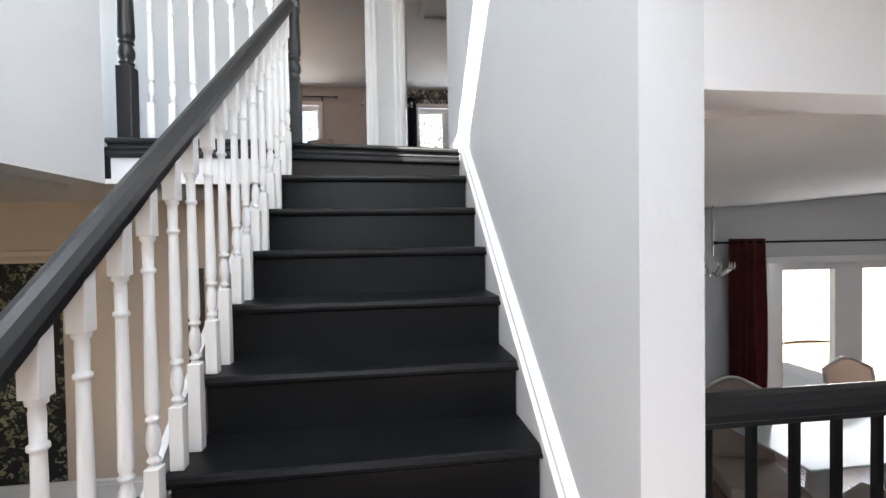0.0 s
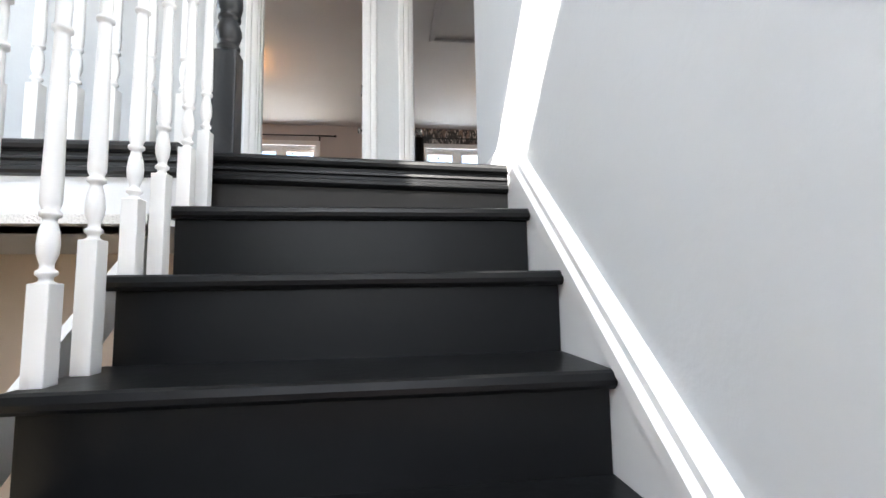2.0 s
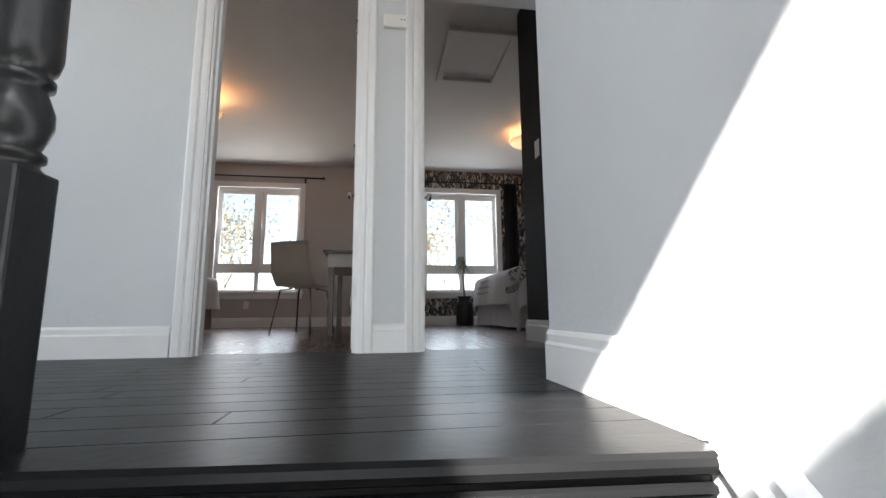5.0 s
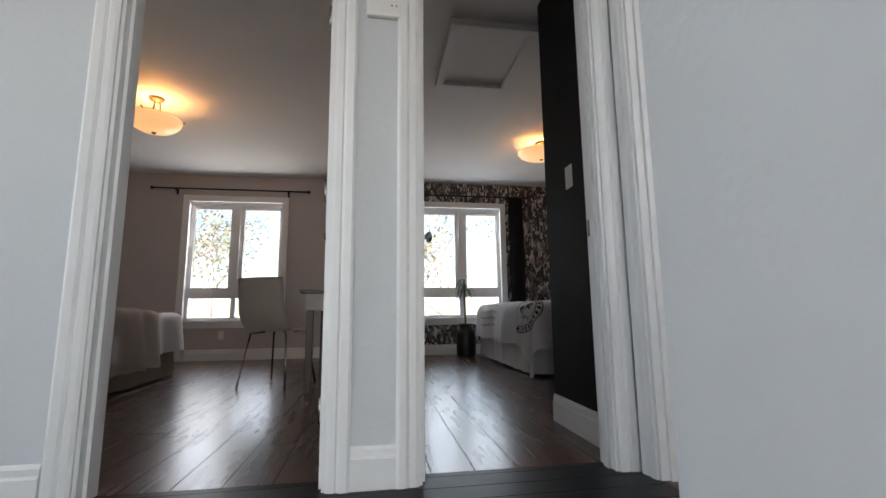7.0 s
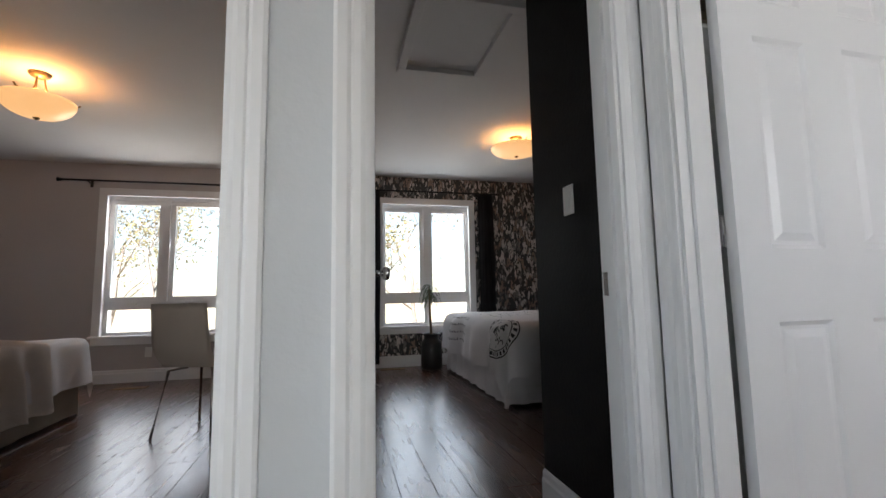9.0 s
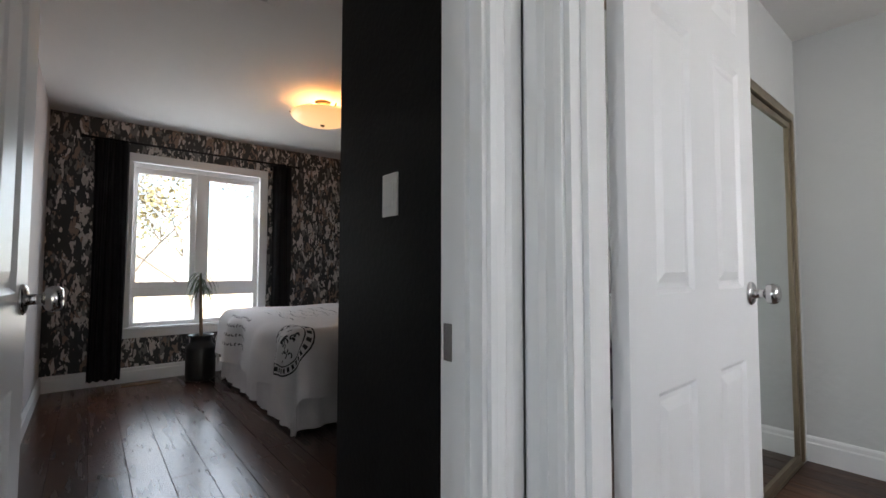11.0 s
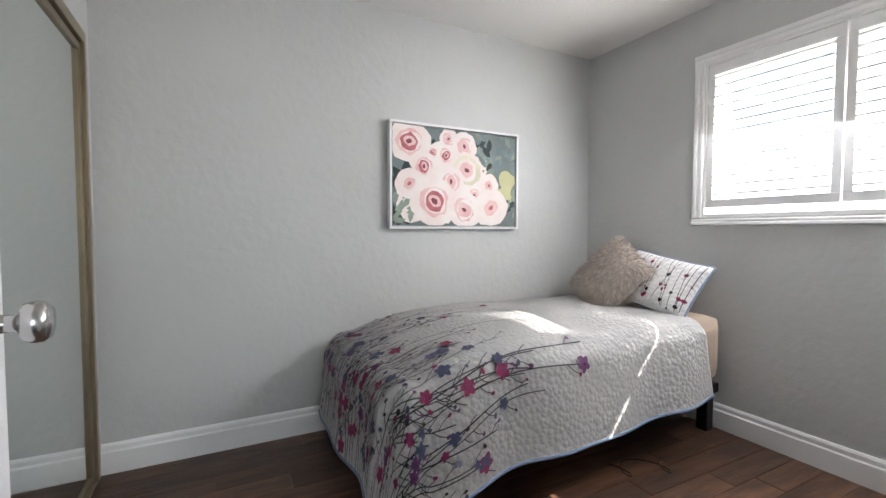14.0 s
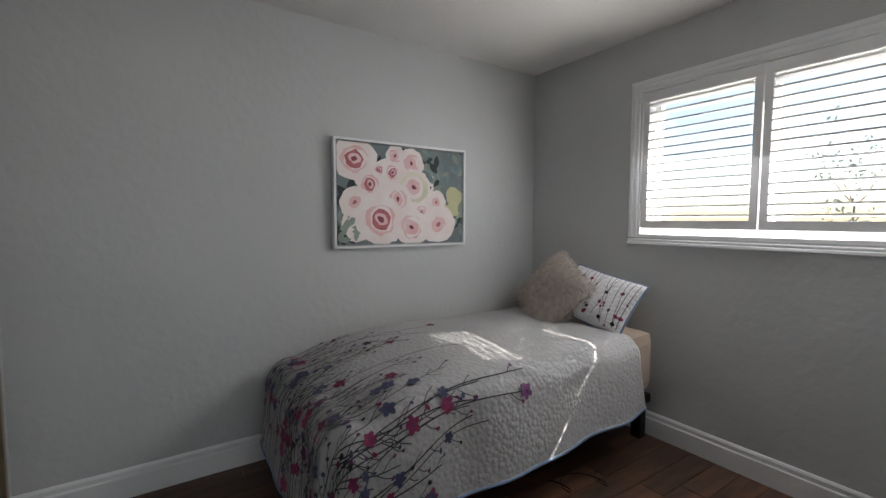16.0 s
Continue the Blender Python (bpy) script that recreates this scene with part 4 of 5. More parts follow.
for k in range(4):
    for i in range(14):
        decal_ring(bm, fB, 0.08 + k * 0.04, 0.50 + i * 0.016, 0.006, 0.016, su, sv, 5, i, i + 3.4)
part("duvet_print", bm, M_INK, bed, "black round medallion and line print")["kind"] = "stuff"

urn = thing("plant_urn", (1.91, 8.82, FL), "black milk can used as a plant pot", "plant pot")
bm = bmesh.new()
lathe(bm, [(0.11, FL), (0.125, FL + 0.01), (0.13, FL + 0.03), (0.13, FL + 0.30), (0.122, FL + 0.33), (0.095, FL + 0.36), (0.09, FL + 0.40), (0.11, FL + 0.42), (0.11, FL + 0.43), (0.08, FL + 0.425), (0.08, FL + 0.40)], 1.91, 8.82, 24)
part("can", bm, M_URN, urn)
for s in (-1, 1):
    bm = bmesh.new()
    tube(bm, [(1.91 + s * 0.115, 8.82, FL + 0.34), (1.91 + s * 0.165, 8.82, FL + 0.36), (1.91 + s * 0.165, 8.82, FL + 0.30), (1.91 + s * 0.125, 8.82, FL + 0.26)], 0.009, 8)
    part("handle", bm, M_URN, urn)
plant = thing("potted_plant", (1.91, 8.82, FL + 0.40), "slim cane plant with drooping narrow leaves", "plant")
bm = bmesh.new()
tube(bm, [(1.91, 8.82, FL + 0.402), (1.90, 8.82, FL + 0.7), (1.885, 8.79, FL + 1.0)], [0.016, 0.014, 0.011], 8)
part("cane", bm, M_CANE, plant)
rng = random.Random(7)
bm = bmesh.new()
for i in range(46):
    a = rng.uniform(0, 6.28)
    L = rng.uniform(0.13, 0.26)
    z = FL + 0.86 + rng.uniform(0, 0.17)
    lift = rng.uniform(-0.02, 0.16)
    da = Vector((math.cos(a), math.sin(a), 0))
    sa = Vector((-math.sin(a), math.cos(a), 0)) * 0.009
    prev = None
    for k in range(6):
        t = k / 5
        c = Vector((1.887, 8.79, z)) + da * L * (t - 0.25 * t * t) + Vector((0, 0, lift * t - 0.26 * t * t))
        w = 1 - abs(2 * t - 0.7) / 1.35
        q = [bm.verts.new(c - sa * w), bm.verts.new(c + sa * w)]
        if prev:
            bm.faces.new((prev[0], prev[1], q[1], q[0]))
        prev = q
part("leaves", bm, M_LEAF, plant)

# ---- small bedroom: bed against the picture wall ----
bed = thing("single_bed", (3.66, 2.77, FL), "single bed on a low black frame", "bed")
bm = bmesh.new()
box(bm, 3.17, 4.14, 1.72, 3.57, FL + 0.22, FL + 0.27)
part("bed_base", bm, M_DARKMETAL, bed, "black slatted base")
for x in (3.19, 4.06):
    for y in (1.728, 3.43):
        bm = bmesh.new()
        box(bm, x, x + 0.06, y, y + 0.06, FL, FL + 0.22, 0.004)
        part("leg", bm, M_DARKMETAL, bed)
bm = bmesh.new()
box(bm, 3.16, 4.15, 1.71, 3.57, FL + 0.29, FL + 0.65, 0.07)
for v in bm.verts:
    if v.co.y > 3 and v.co.z > FL + 0.5:
        v.co.z -= 0.10
part("mattress", bm, M_SHEET, bed, "mattress in a beige fitted sheet")

QX0, QX1, QY0, QY1 = 3.215, 4.10, 1.95, 3.57
TOPQ = FL + 0.655
DROP = (0.49, 0.0, 0.0, 0.47)
fq0 = cloth_over(QX0, QX1, QY0, QY1, TOPQ, DROP, 9, 0.020, 0.11, 0.14)


def fq(u, v):
    p = fq0(u, v)
    # the foot of the bed is rounded down
    p.z -= 0.09 * min(1.0, max(0.0, (p.y - 3.0) / 0.55)) ** 2
    # the side hem rises towards the head of the bed
    if p.z < TOPQ - 0.05:
        k = min(1.0, max(0.0, (2.76 - p.y) / 0.9))
        p.z += (TOPQ - p.z) * 0.12 * k
    return p


bm = bmesh.new()
sheet(bm, fq, 110, 150)
bmesh.ops.solidify(bm, geom=bm.faces, thickness=-0.012)
quilt = solid("quilt", bm, M_QUILT, "white quilt printed with magenta and blue flowers on dark stems", "quilt")
bm = bmesh.new()
edge = [fq(0, i / 60) for i in range(61)] + [fq(i / 40, 1) for i in range(1, 41)]
tube(bm, edge, 0.007, 6)
hem = part("hem_piping", bm, M_BLUEHEM, quilt, "pale blue hem piping")
LU, LV = QX1 - QX0 + DROP[0], QY1 - QY0 + DROP[3]
rng = random.Random(21)


def ribbon(bm, fn, pts, w, lu, lv, lift=0.0035):
    prev = None
    for i, (a, b) in enumerate(pts):
        a2, b2 = pts[min(i + 1, len(pts) - 1)]
        a1, b1 = pts[max(i - 1, 0)]
        du, dv = a2 - a1, b2 - b1
        L = math.hypot(du, dv) or 1
        nu, nv = -dv / L * w, du / L * w
        q = [bm.verts.new(on_cloth(fn, min(1, max(0, (a + s * nu) / lu)), min(1, max(0, (b + s * nv) / lv)), lift)) for s in (-1, 1)]
        if prev:
            bm.faces.new((prev[0], prev[1], q[1], q[0]))
        prev = q


def blob(bm, fn, a, b, r, lu, lv, lift, rg, seg=12, sq=1.0, turn=0.0, rough=0.15):
    c = bm.verts.new(on_cloth(fn, a / lu, b / lv, lift))
    ring = []
    for i in range(seg):
        t = 2 * math.pi * i / seg
        k = r * (1 + rg.uniform(-rough, rough))
        x, y = k * math.cos(t), k * sq * math.sin(t)
        x, y = x * math.cos(turn) - y * math.sin(turn), x * math.sin(turn) + y * math.cos(turn)
        ring.append(bm.verts.new(on_cloth(fn, min(1, max(0, (a + x) / lu)), min(1, max(0, (b + y) / lv)), lift)))
    for i in range(seg):
        bm.faces.new((c, ring[i], ring[(i + 1) % seg]))


stems, mags, purs, blus = bmesh.new(), bmesh.new(), bmesh.new(), bmesh.new()
for i in range(62):
    a = LU * (i + rng.uniform(0.1, 0.9)) / 62
    b = LV - 0.005
    L = rng.choice((rng.uniform(0.35, 0.7), rng.uniform(0.55, 1.25)))
    cur = rng.uniform(-0.10, 0.16)
    lean = rng.uniform(-0.22, 0.22)
    pts = []
    nseg = 26
    for k in range(nseg + 1):
        t = k / nseg
        pts.append((a + lean * t * L + cur * math.sin(t * 2.6) * L * 0.6 + 0.008 * math.sin(9 * t + i), b - L * t))
    pts = [(min(LU - 0.01, max(0.01, p)), max(0.01, q)) for p, q in pts]
    ribbon(stems, fq, pts, rng.uniform(0.0016, 0.0028), LU, LV, 0.007)
    for k in range(rng.randint(5, 9)):
        j = rng.randint(5, nseg - 1)
        p, q = pts[j]
        s = rng.choice((-1, 1))
        l2 = rng.uniform(0.03, 0.08)
        e = (min(LU - 0.01, max(0.01, p + s * l2 * 0.7)), max(0.01, q - l2))
        ribbon(stems, fq, [(p, q), ((p + e[0]) / 2 + s * 0.006, (q + e[1]) / 2), e], 0.0016, LU, LV, 0.007)
        if rng.random() < 0.55:
            blob(rng.choice((stems, mags, blus, purs)), fq, e[0], e[1], rng.uniform(0.007, 0.013), LU, LV, 0.0085, rng, 8, 0.7, rng.uniform(0, 3))
    for k in range(rng.choice((1, 1, 2, 2))):
        p, q = pts[rng.randint(3, nseg)]
        r = rng.uniform(0.010, 0.024)
        tgt = rng.choice((mags, mags, purs, blus, blus))
        t0 = rng.uniform(0, 6)
        for m in range(5):
            t = t0 + m * 1.257
            blob(tgt, fq, min(LU - 0.01, max(0.01, p + r * 0.8 * math.cos(t))), min(LV - 0.01, max(0.01, q + r * 0.8 * math.sin(t))), r * 0.72, LU, LV, 0.0085 + 0.0004 * m, rng, 9, 0.8, t)
        blob(purs if tgt is not purs else stems, fq, p, q, r * 0.3, LU, LV, 0.0115, rng, 7)
part("stem_print", stems, M_STEM, quilt, "dark printed stems")["kind"] = "stuff"
part("magenta_flower_print", mags, M_FMAG, quilt, "magenta printed flowers")["kind"] = "stuff"
part("purple_flower_print", purs, M_FPUR, quilt, "purple printed flowers")["kind"] = "stuff"
part("blue_flower_print", blus, M_FBLU, quilt, "slate blue printed flowers")["kind"] = "stuff"


def pillow_fn(m, w, h, t, lo):
    def fn(u, v):
        x, y = 2 * u - 1, 2 * v - 1
        e = max(0.0, (1 - x ** 4) * (1 - y ** 4)) ** 0.5
        pin = 1 - 0.06 * (1 - abs(x)) * 0 + 0.0
        z = lo * t * e
        return m @ Vector((w * x * (1 - 0.05 * (1 - y * y)) * pin, h * y * (1 - 0.05 * (1 - x * x)), z))
    return fn


PM = pose(3.46, 1.86, FL + 0.81, -58, -8, -8)
bm = bmesh.new()
top_p = pillow_fn(PM, 0.28, 0.175, 0.07, 1)
sheet(bm, top_p, 24, 20)
sheet(bm, pillow_fn(PM, 0.28, 0.175, 0.07, -1), 24, 20)
bmesh.ops.remove_doubles(bm, verts=bm.verts, dist=0.0005)
pil = solid("pillow", bm, M_QUILT, "white pillow with flower stem print and blue piping", "pillow")
bm = bmesh.new()
rim = [PM @ Vector((0.28 * x * (1 - 0.05 * (1 - y * y)), 0.175 * y * (1 - 0.05 * (1 - x * x)), 0)) for x, y in [(-1 + i / 6, -1) for i in range(13)] + [(1, -1 + i / 6) for i in range(1, 13)] + [(1 - i / 6, 1) for i in range(1, 13)] + [(-1, 1 - i / 6) for i in range(1, 13)]]
tube(bm, rim, 0.006, 6)
part("piping", bm, M_BLUEHEM, pil, "pale blue piping")
st, fl = bmesh.new(), bmesh.new()
for i in range(17):
    a = 0.6 * (i + 0.5) / 17
    k = rng.uniform(-0.1, 0.1)
    pts = [(min(0.58, max(0.02, a + k * t / 10)), 0.02 + 0.35 * t / 10 * rng.uniform(0.9, 1.0)) for t in range(11)]
    ribbon(st, top_p, pts, 0.0016, 0.6, 0.4)
    for m in range(2):
        p, q = rng.choice(pts[2:])
        blob(rng.choice((st, fl, fl)), top_p, p, q, rng.uniform(0.007, 0.014), 0.6, 0.4, 0.005, rng, 8)
part("stem_print", st, M_STEM, pil)["kind"] = "stuff"
part("flower_print", fl, M_FMAG, pil)["kind"] = "stuff"

FM = pose(3.74, 1.95, FL + 0.82, -52, -24, -24)
bm = bmesh.new()
fa, fb = pillow_fn(FM, 0.225, 0.225, 0.09, 1), pillow_fn(FM, 0.225, 0.225, 0.09, -1)
sheet(bm, fa, 20, 20)
sheet(bm, fb, 20, 20)
bmesh.ops.remove_doubles(bm, verts=bm.verts, dist=0.0005)
fur = solid("fur_cushion", bm, M_FUR, "shaggy taupe faux fur cushion leaning on the pillow", "cushion")
verts, faces = [], []
rng = random.Random(9)
for side in (fa, fb):
    for i in range(5200):
        u, v = rng.random(), rng.random()
        p = side(u, v)
        o = on_cloth(side, u, v, 0.01) - p
        o = o if side is fa else -o
        dirn = (o.normalized() * 0.55 + FM.to_3x3() @ Vector(((u - 0.5) * 0.9, (v - 0.5) * 0.9, 0)) + Vector((rng.uniform(-.35, .35), rng.uniform(-.35, .35), -0.55 + rng.uniform(-.3, .3)))).normalized()
        L = rng.uniform(0.022, 0.048)
        w = Vector((rng.uniform(-1, 1), rng.uniform(-1, 1), rng.uniform(-1, 1))).normalized() * 0.0016
        b = len(verts)
        mid = p + dirn * L * 0.55
        tip = p + dirn * L + Vector((0, 0, -0.010))
        verts += [p - w, p + w, mid + w, mid - w, tip]
        faces += [(b, b + 1, b + 2, b + 3), (b + 3, b + 2, b + 4)]
me = bpy.data.meshes.new("fur_pile")
me.from_pydata(verts, [], faces)
me.materials.append(M_FUR)
o = new("fur_pile", me)
o.parent = fur
tagged(o, kind="stuff")

# picture
pic = thing("canvas_picture", (4.19, 2.83, 2.84), "white framed painting of pink roses and grey leaves", "picture")
PX, PY0, PY1, PZ0, PZ1 = 4.199, 2.367, 3.291, 2.838, 3.474
bm = bmesh.new()
for b in ((PY0, PY1, PZ0, PZ0 + 0.014), (PY0, PY1, PZ1 - 0.014, PZ1), (PY0, PY0 + 0.014, PZ0 + 0.014, PZ1 - 0.014), (PY1 - 0.014, PY1, PZ0 + 0.014, PZ1 - 0.014)):
    box(bm, PX - 0.042, PX, b[0], b[1], b[2], b[3], 0.001)
part("frame", bm, M_TRIM, pic, "slim white frame")
M_CANVAS = mat("canvas_grey_green", (0.22, 0.26, 0.26), 0.7, var=0.5, scale=4, color2=(0.11, 0.13, 0.13), bump=0.1, bscale=300)
bm = bmesh.new()
box(bm, PX - 0.030, PX, PY0 + 0.02, PY1 - 0.02, PZ0 + 0.02, PZ1 - 0.02)
canvas = part("canvas", bm, M_CANVAS, pic)
PINKS = [mat("paint_blush", (0.84, 0.71, 0.68), 0.7, var=0.2, scale=9, color2=(0.88, 0.82, 0.79)), mat("paint_pink", (0.78, 0.45, 0.46), 0.7, var=0.2, scale=14, color2=(0.80, 0.60, 0.58)),
         mat("paint_rose", (0.60, 0.17, 0.19), 0.7, var=0.3, scale=16), mat("paint_dark_red", (0.30, 0.07, 0.09), 0.7, var=0.3), mat("paint_cream", (0.80, 0.74, 0.58), 0.7, var=0.2, scale=9)]
LEAFS = [mat("paint_dark_green", (0.035, 0.05, 0.05), 0.7, var=0.3), mat("paint_sage", (0.30, 0.36, 0.30), 0.7, var=0.3, scale=14), mat("paint_grey_teal", (0.20, 0.27, 0.29), 0.7, var=0.3, scale=14), mat("paint_pale_yellow", (0.62, 0.60, 0.34), 0.7, var=0.2)]
CW, CH = PY1 - PY0 - 0.04, PZ1 - PZ0 - 0.04
layers = {}


def canvas_fn(lift):
    # a runs along the picture from its window-far end, b up
    return lambda a, b: Vector((PX - 0.031 - lift, PY1 - 0.02 - a * CW, PZ0 + 0.02 + b * CH))


def dab(material, a, b, r, lift, sq=1.0, turn=0.0, seg=18, rough=0.08):
    bm = layers.setdefault(material.name, (material, bmesh.new()))[1]
    ring = []
    for i in range(seg):
        t = 2 * math.pi * i / seg
        k = r * (1 + rng.uniform(-rough, rough))
        x, y = k * math.cos(t), k * sq * math.sin(t)
        x, y = x * math.cos(turn) - y * math.sin(turn), x * math.sin(turn) + y * math.cos(turn)
        ring.append(bm.verts.new(canvas_fn(lift)(min(1, max(0, a + x / CW)), min(1, max(0, b + y / CH)))))
    bm.faces.new(ring)


def painted_leaf(material, a, b, L, turn, lift):
    bm = layers.setdefault(material.name, (material, bmesh.new()))[1]
    ring = []
    for s in (1, -1):
        for i in range(7):
            t = i / 6 if s == 1 else 1 - i / 6
            x, y = L * t, s * L * 0.22 * math.sin(math.pi * t)
            ring.append((a + (x * math.cos(turn) - y * math.sin(turn)) / CW, b + (x * math.sin(turn) + y * math.cos(turn)) / CH))
    ring = ring[:7] + ring[8:13]
    bm.faces.new([bm.verts.new(canvas_fn(lift)(min(1, max(0, p)), min(1, max(0, q)))) for p, q in ring])


for i in range(26):
    painted_leaf(LEAFS[0], rng.uniform(0, 0.3), rng.uniform(0.0, 0.55), rng.uniform(0.06, 0.13), rng.uniform(0, 6), 0.0004 + i * 1e-5)
for i in range(10):
    painted_leaf(LEAFS[0], rng.uniform(0.25, 0.5), rng.uniform(0.85, 1), rng.uniform(0.06, 0.12), rng.uniform(3.5, 6), 0.0004 + i * 1e-5)
for i in range(6):
    dab(LEAFS[3], rng.uniform(0.84, 0.98), rng.uniform(0.25, 0.65), rng.uniform(0.03, 0.06), 0.0006 + i * 1e-5)
for i in range(12):
    dab(PINKS[0], rng.uniform(0.15, 0.85), rng.uniform(0.15, 0.75), rng.uniform(0.08, 0.12), 0.0009 + i * 1e-5)
for i in range(34):
    a = rng.uniform(0.62, 1.0)
    painted_leaf(LEAFS[rng.choice((0, 1, 2, 2))], a, rng.uniform(0.58, 0.98), rng.uniform(0.05, 0.10), rng.uniform(0, 6), 0.0012 + i * 1e-5)
for i in range(14):
    painted_leaf(LEAFS[rng.choice((0, 1, 1))], rng.uniform(0.86, 1.0), rng.uniform(0.05, 0.4), rng.uniform(0.05, 0.09), rng.uniform(0, 2), 0.0016 + i * 1e-5)
for i in range(14):
    painted_leaf(LEAFS[1], rng.uniform(0, 0.16), rng.uniform(0.0, 0.3), rng.uniform(0.05, 0.09), rng.uniform(0, 2.5), 0.0018 + i * 1e-5)
ROSES = [(0.12, 0.84, 0.125, 2), (0.42, 0.90, 0.06, 1), (0.55, 0.84, 0.085, 1), (0.30, 0.75, 0.045, 2), (0.40, 0.73, 0.065, 2), (0.23, 0.60, 0.085, 2), (0.57, 0.59, 0.11, 4), (0.12, 0.42, 0.085, 0),
         (0.44, 0.46, 0.09, 1), (0.31, 0.25, 0.145, 2), (0.63, 0.33, 0.06, 1), (0.76, 0.44, 0.07, 0), (0.55, 0.17, 0.115, 1), (0.78, 0.20, 0.115, 0)]
for i, (a, b, r, k) in enumerate(ROSES):
    l0 = 0.0022 + i * 0.00016
    r *= 1.15
    dab(PINKS[0], a, b, r, l0, 0.9, i, 22, 0.06)
    dab(PINKS[4] if k == 4 else PINKS[0], a, b, r * 0.82, l0 + 2e-5, 0.92, i, 20, 0.08)
    dab(PINKS[1] if k in (1, 2) else PINKS[0], a, b, r * 0.60, l0 + 4e-5, 0.9, i * 2, 16, 0.12)
    dab(PINKS[0], a + 0.006, b, r * 0.50, l0 + 6e-5, 0.85, i * 3, 14, 0.1)
    dab(PINKS[2] if k == 2 else PINKS[1], a, b, r * 0.42, l0 + 8e-5, 0.85, i, 13, 0.15)
    dab(PINKS[1], a + 0.004, b + 0.004, r * 0.27, l0 + 10e-5, 0.8, i, 11, 0.15)
    dab(PINKS[3] if k in (1, 2, 4) else PINKS[2], a, b, r * 0.15, l0 + 12e-5, 0.7, i, 9, 0.2)
for m_, bm in layers.values():
    part("painted_shape", bm, m_, pic)["kind"] = "stuff"


# ---- shutters ----
win = thing("window_3", (2.684, YS, 2.88), "white plantation shutters in a moulded window frame", "window", "", "structure")
WX0, WX1, WZ0, WZ1 = 2.04, 3.325, 2.905, 3.79
for p0, p1, sd, up in (((WX0 - 0.05, YS, WZ1 - 0.005), (WX1 + 0.05, YS, WZ1 - 0.005), (0, 1, 0), (0, 0, 1)), ((WX0 - 0.05, YS, WZ0 - 0.008), (WX1 + 0.05, YS, WZ0 - 0.008), (0, 1, 0), (0, 0, -1)),
                       ((WX0 + 0.005, YS, WZ0), (WX0 + 0.005, YS, WZ1), (0, 1, 0), (-1, 0, 0)), ((WX1 - 0.005, YS, WZ0), (WX1 - 0.005, YS, WZ1), (0, 1, 0), (1, 0, 0))):
    bm = bmesh.new()
    sweep(bm, [(o * 0.8, h * (0.45 if up[2] < 0 else 0.66)) for o, h in CAS], p0, p1, sd, up)
    part("casing", bm, M_TRIM, win)
bm = bmesh.new()
for b in ((WX0, WX1, WZ1 - 0.02, WZ1), (WX0, WX0 + 0.02, WZ0, WZ1 - 0.02), (WX1 - 0.02, WX1, WZ0, WZ1 - 0.02), (WX0 + 0.02, WX1 - 0.02, WZ0, WZ0 + 0.02)):
    box(bm, b[0], b[1], YS - 0.19, YS + 0.002, b[2], b[3])
part("window_lining", bm, M_TRIM, win)
XM = 2.684
for a, b in ((WX0 + 0.023, XM - 0.003), (XM + 0.003, WX1 - 0.023)):
    s = 0.037
    z0, z1 = WZ0 + 0.055, WZ1 - 0.024
    bm = bmesh.new()
    for q in ((a, b, z0, z0 + 0.046), (a, b, z1 - 0.057, z1), (a, a + s, z0 + 0.046, z1 - 0.057), (b - s, b, z0 + 0.046, z1 - 0.057)):
        box(bm, q[0], q[1], YS - 0.028, YS - 0.002, q[2], q[3], 0.003)
    panel = part("shutter_frame", bm, M_TRIM, win)
    nsl = 14
    zz0, zz1 = z0 + 0.046, z1 - 0.057
    for i in range(nsl):
        zc = zz0 + (zz1 - zz0) * (i + 0.5) / nsl
        bm = bmesh.new()
        dz, dy = (-0.003 if a > XM and 6 < i < 12 else 0.004), 0.0235
        sweep(bm, [(-dy, dz - 0.0045), (-dy, dz + 0.0045), (0, 0.0028), (dy, -dz + 0.002), (dy, -dz - 0.001), (0, -0.0022)], (a + s + 0.001, YS - 0.015, zc), (b - s - 0.001, YS - 0.015, zc), (0, -1, 0), (0, 0, 1))
        part("slat", bm, M_TRIM, panel)
bm = bmesh.new()
for q in ((WX0 + 0.02, WX1 - 0.02, WZ0 + 0.02, WZ0 + 0.06), (WX0 + 0.02, WX1 - 0.02, WZ1 - 0.06, WZ1 - 0.02), (WX0 + 0.02, WX0 + 0.06, WZ0 + 0.06, WZ1 - 0.06), (WX1 - 0.06, WX1 - 0.02, WZ0 + 0.06, WZ1 - 0.06), (XM - 0.02, XM + 0.02, WZ0 + 0.06, WZ1 - 0.06)):
    box(bm, q[0], q[1], YS - 0.17, YS - 0.13, q[2], q[3])
part("window_frame", bm, M_TRIM, win)
for a, b in ((WX0 + 0.06, XM - 0.02), (XM + 0.02, WX1 - 0.06)):
    bm = bmesh.new()
    box(bm, a, b, YS - 0.155, YS - 0.149, WZ0 + 0.06, WZ1 - 0.06)
    part("pane", bm, M_GLASS, win).visible_shadow = False

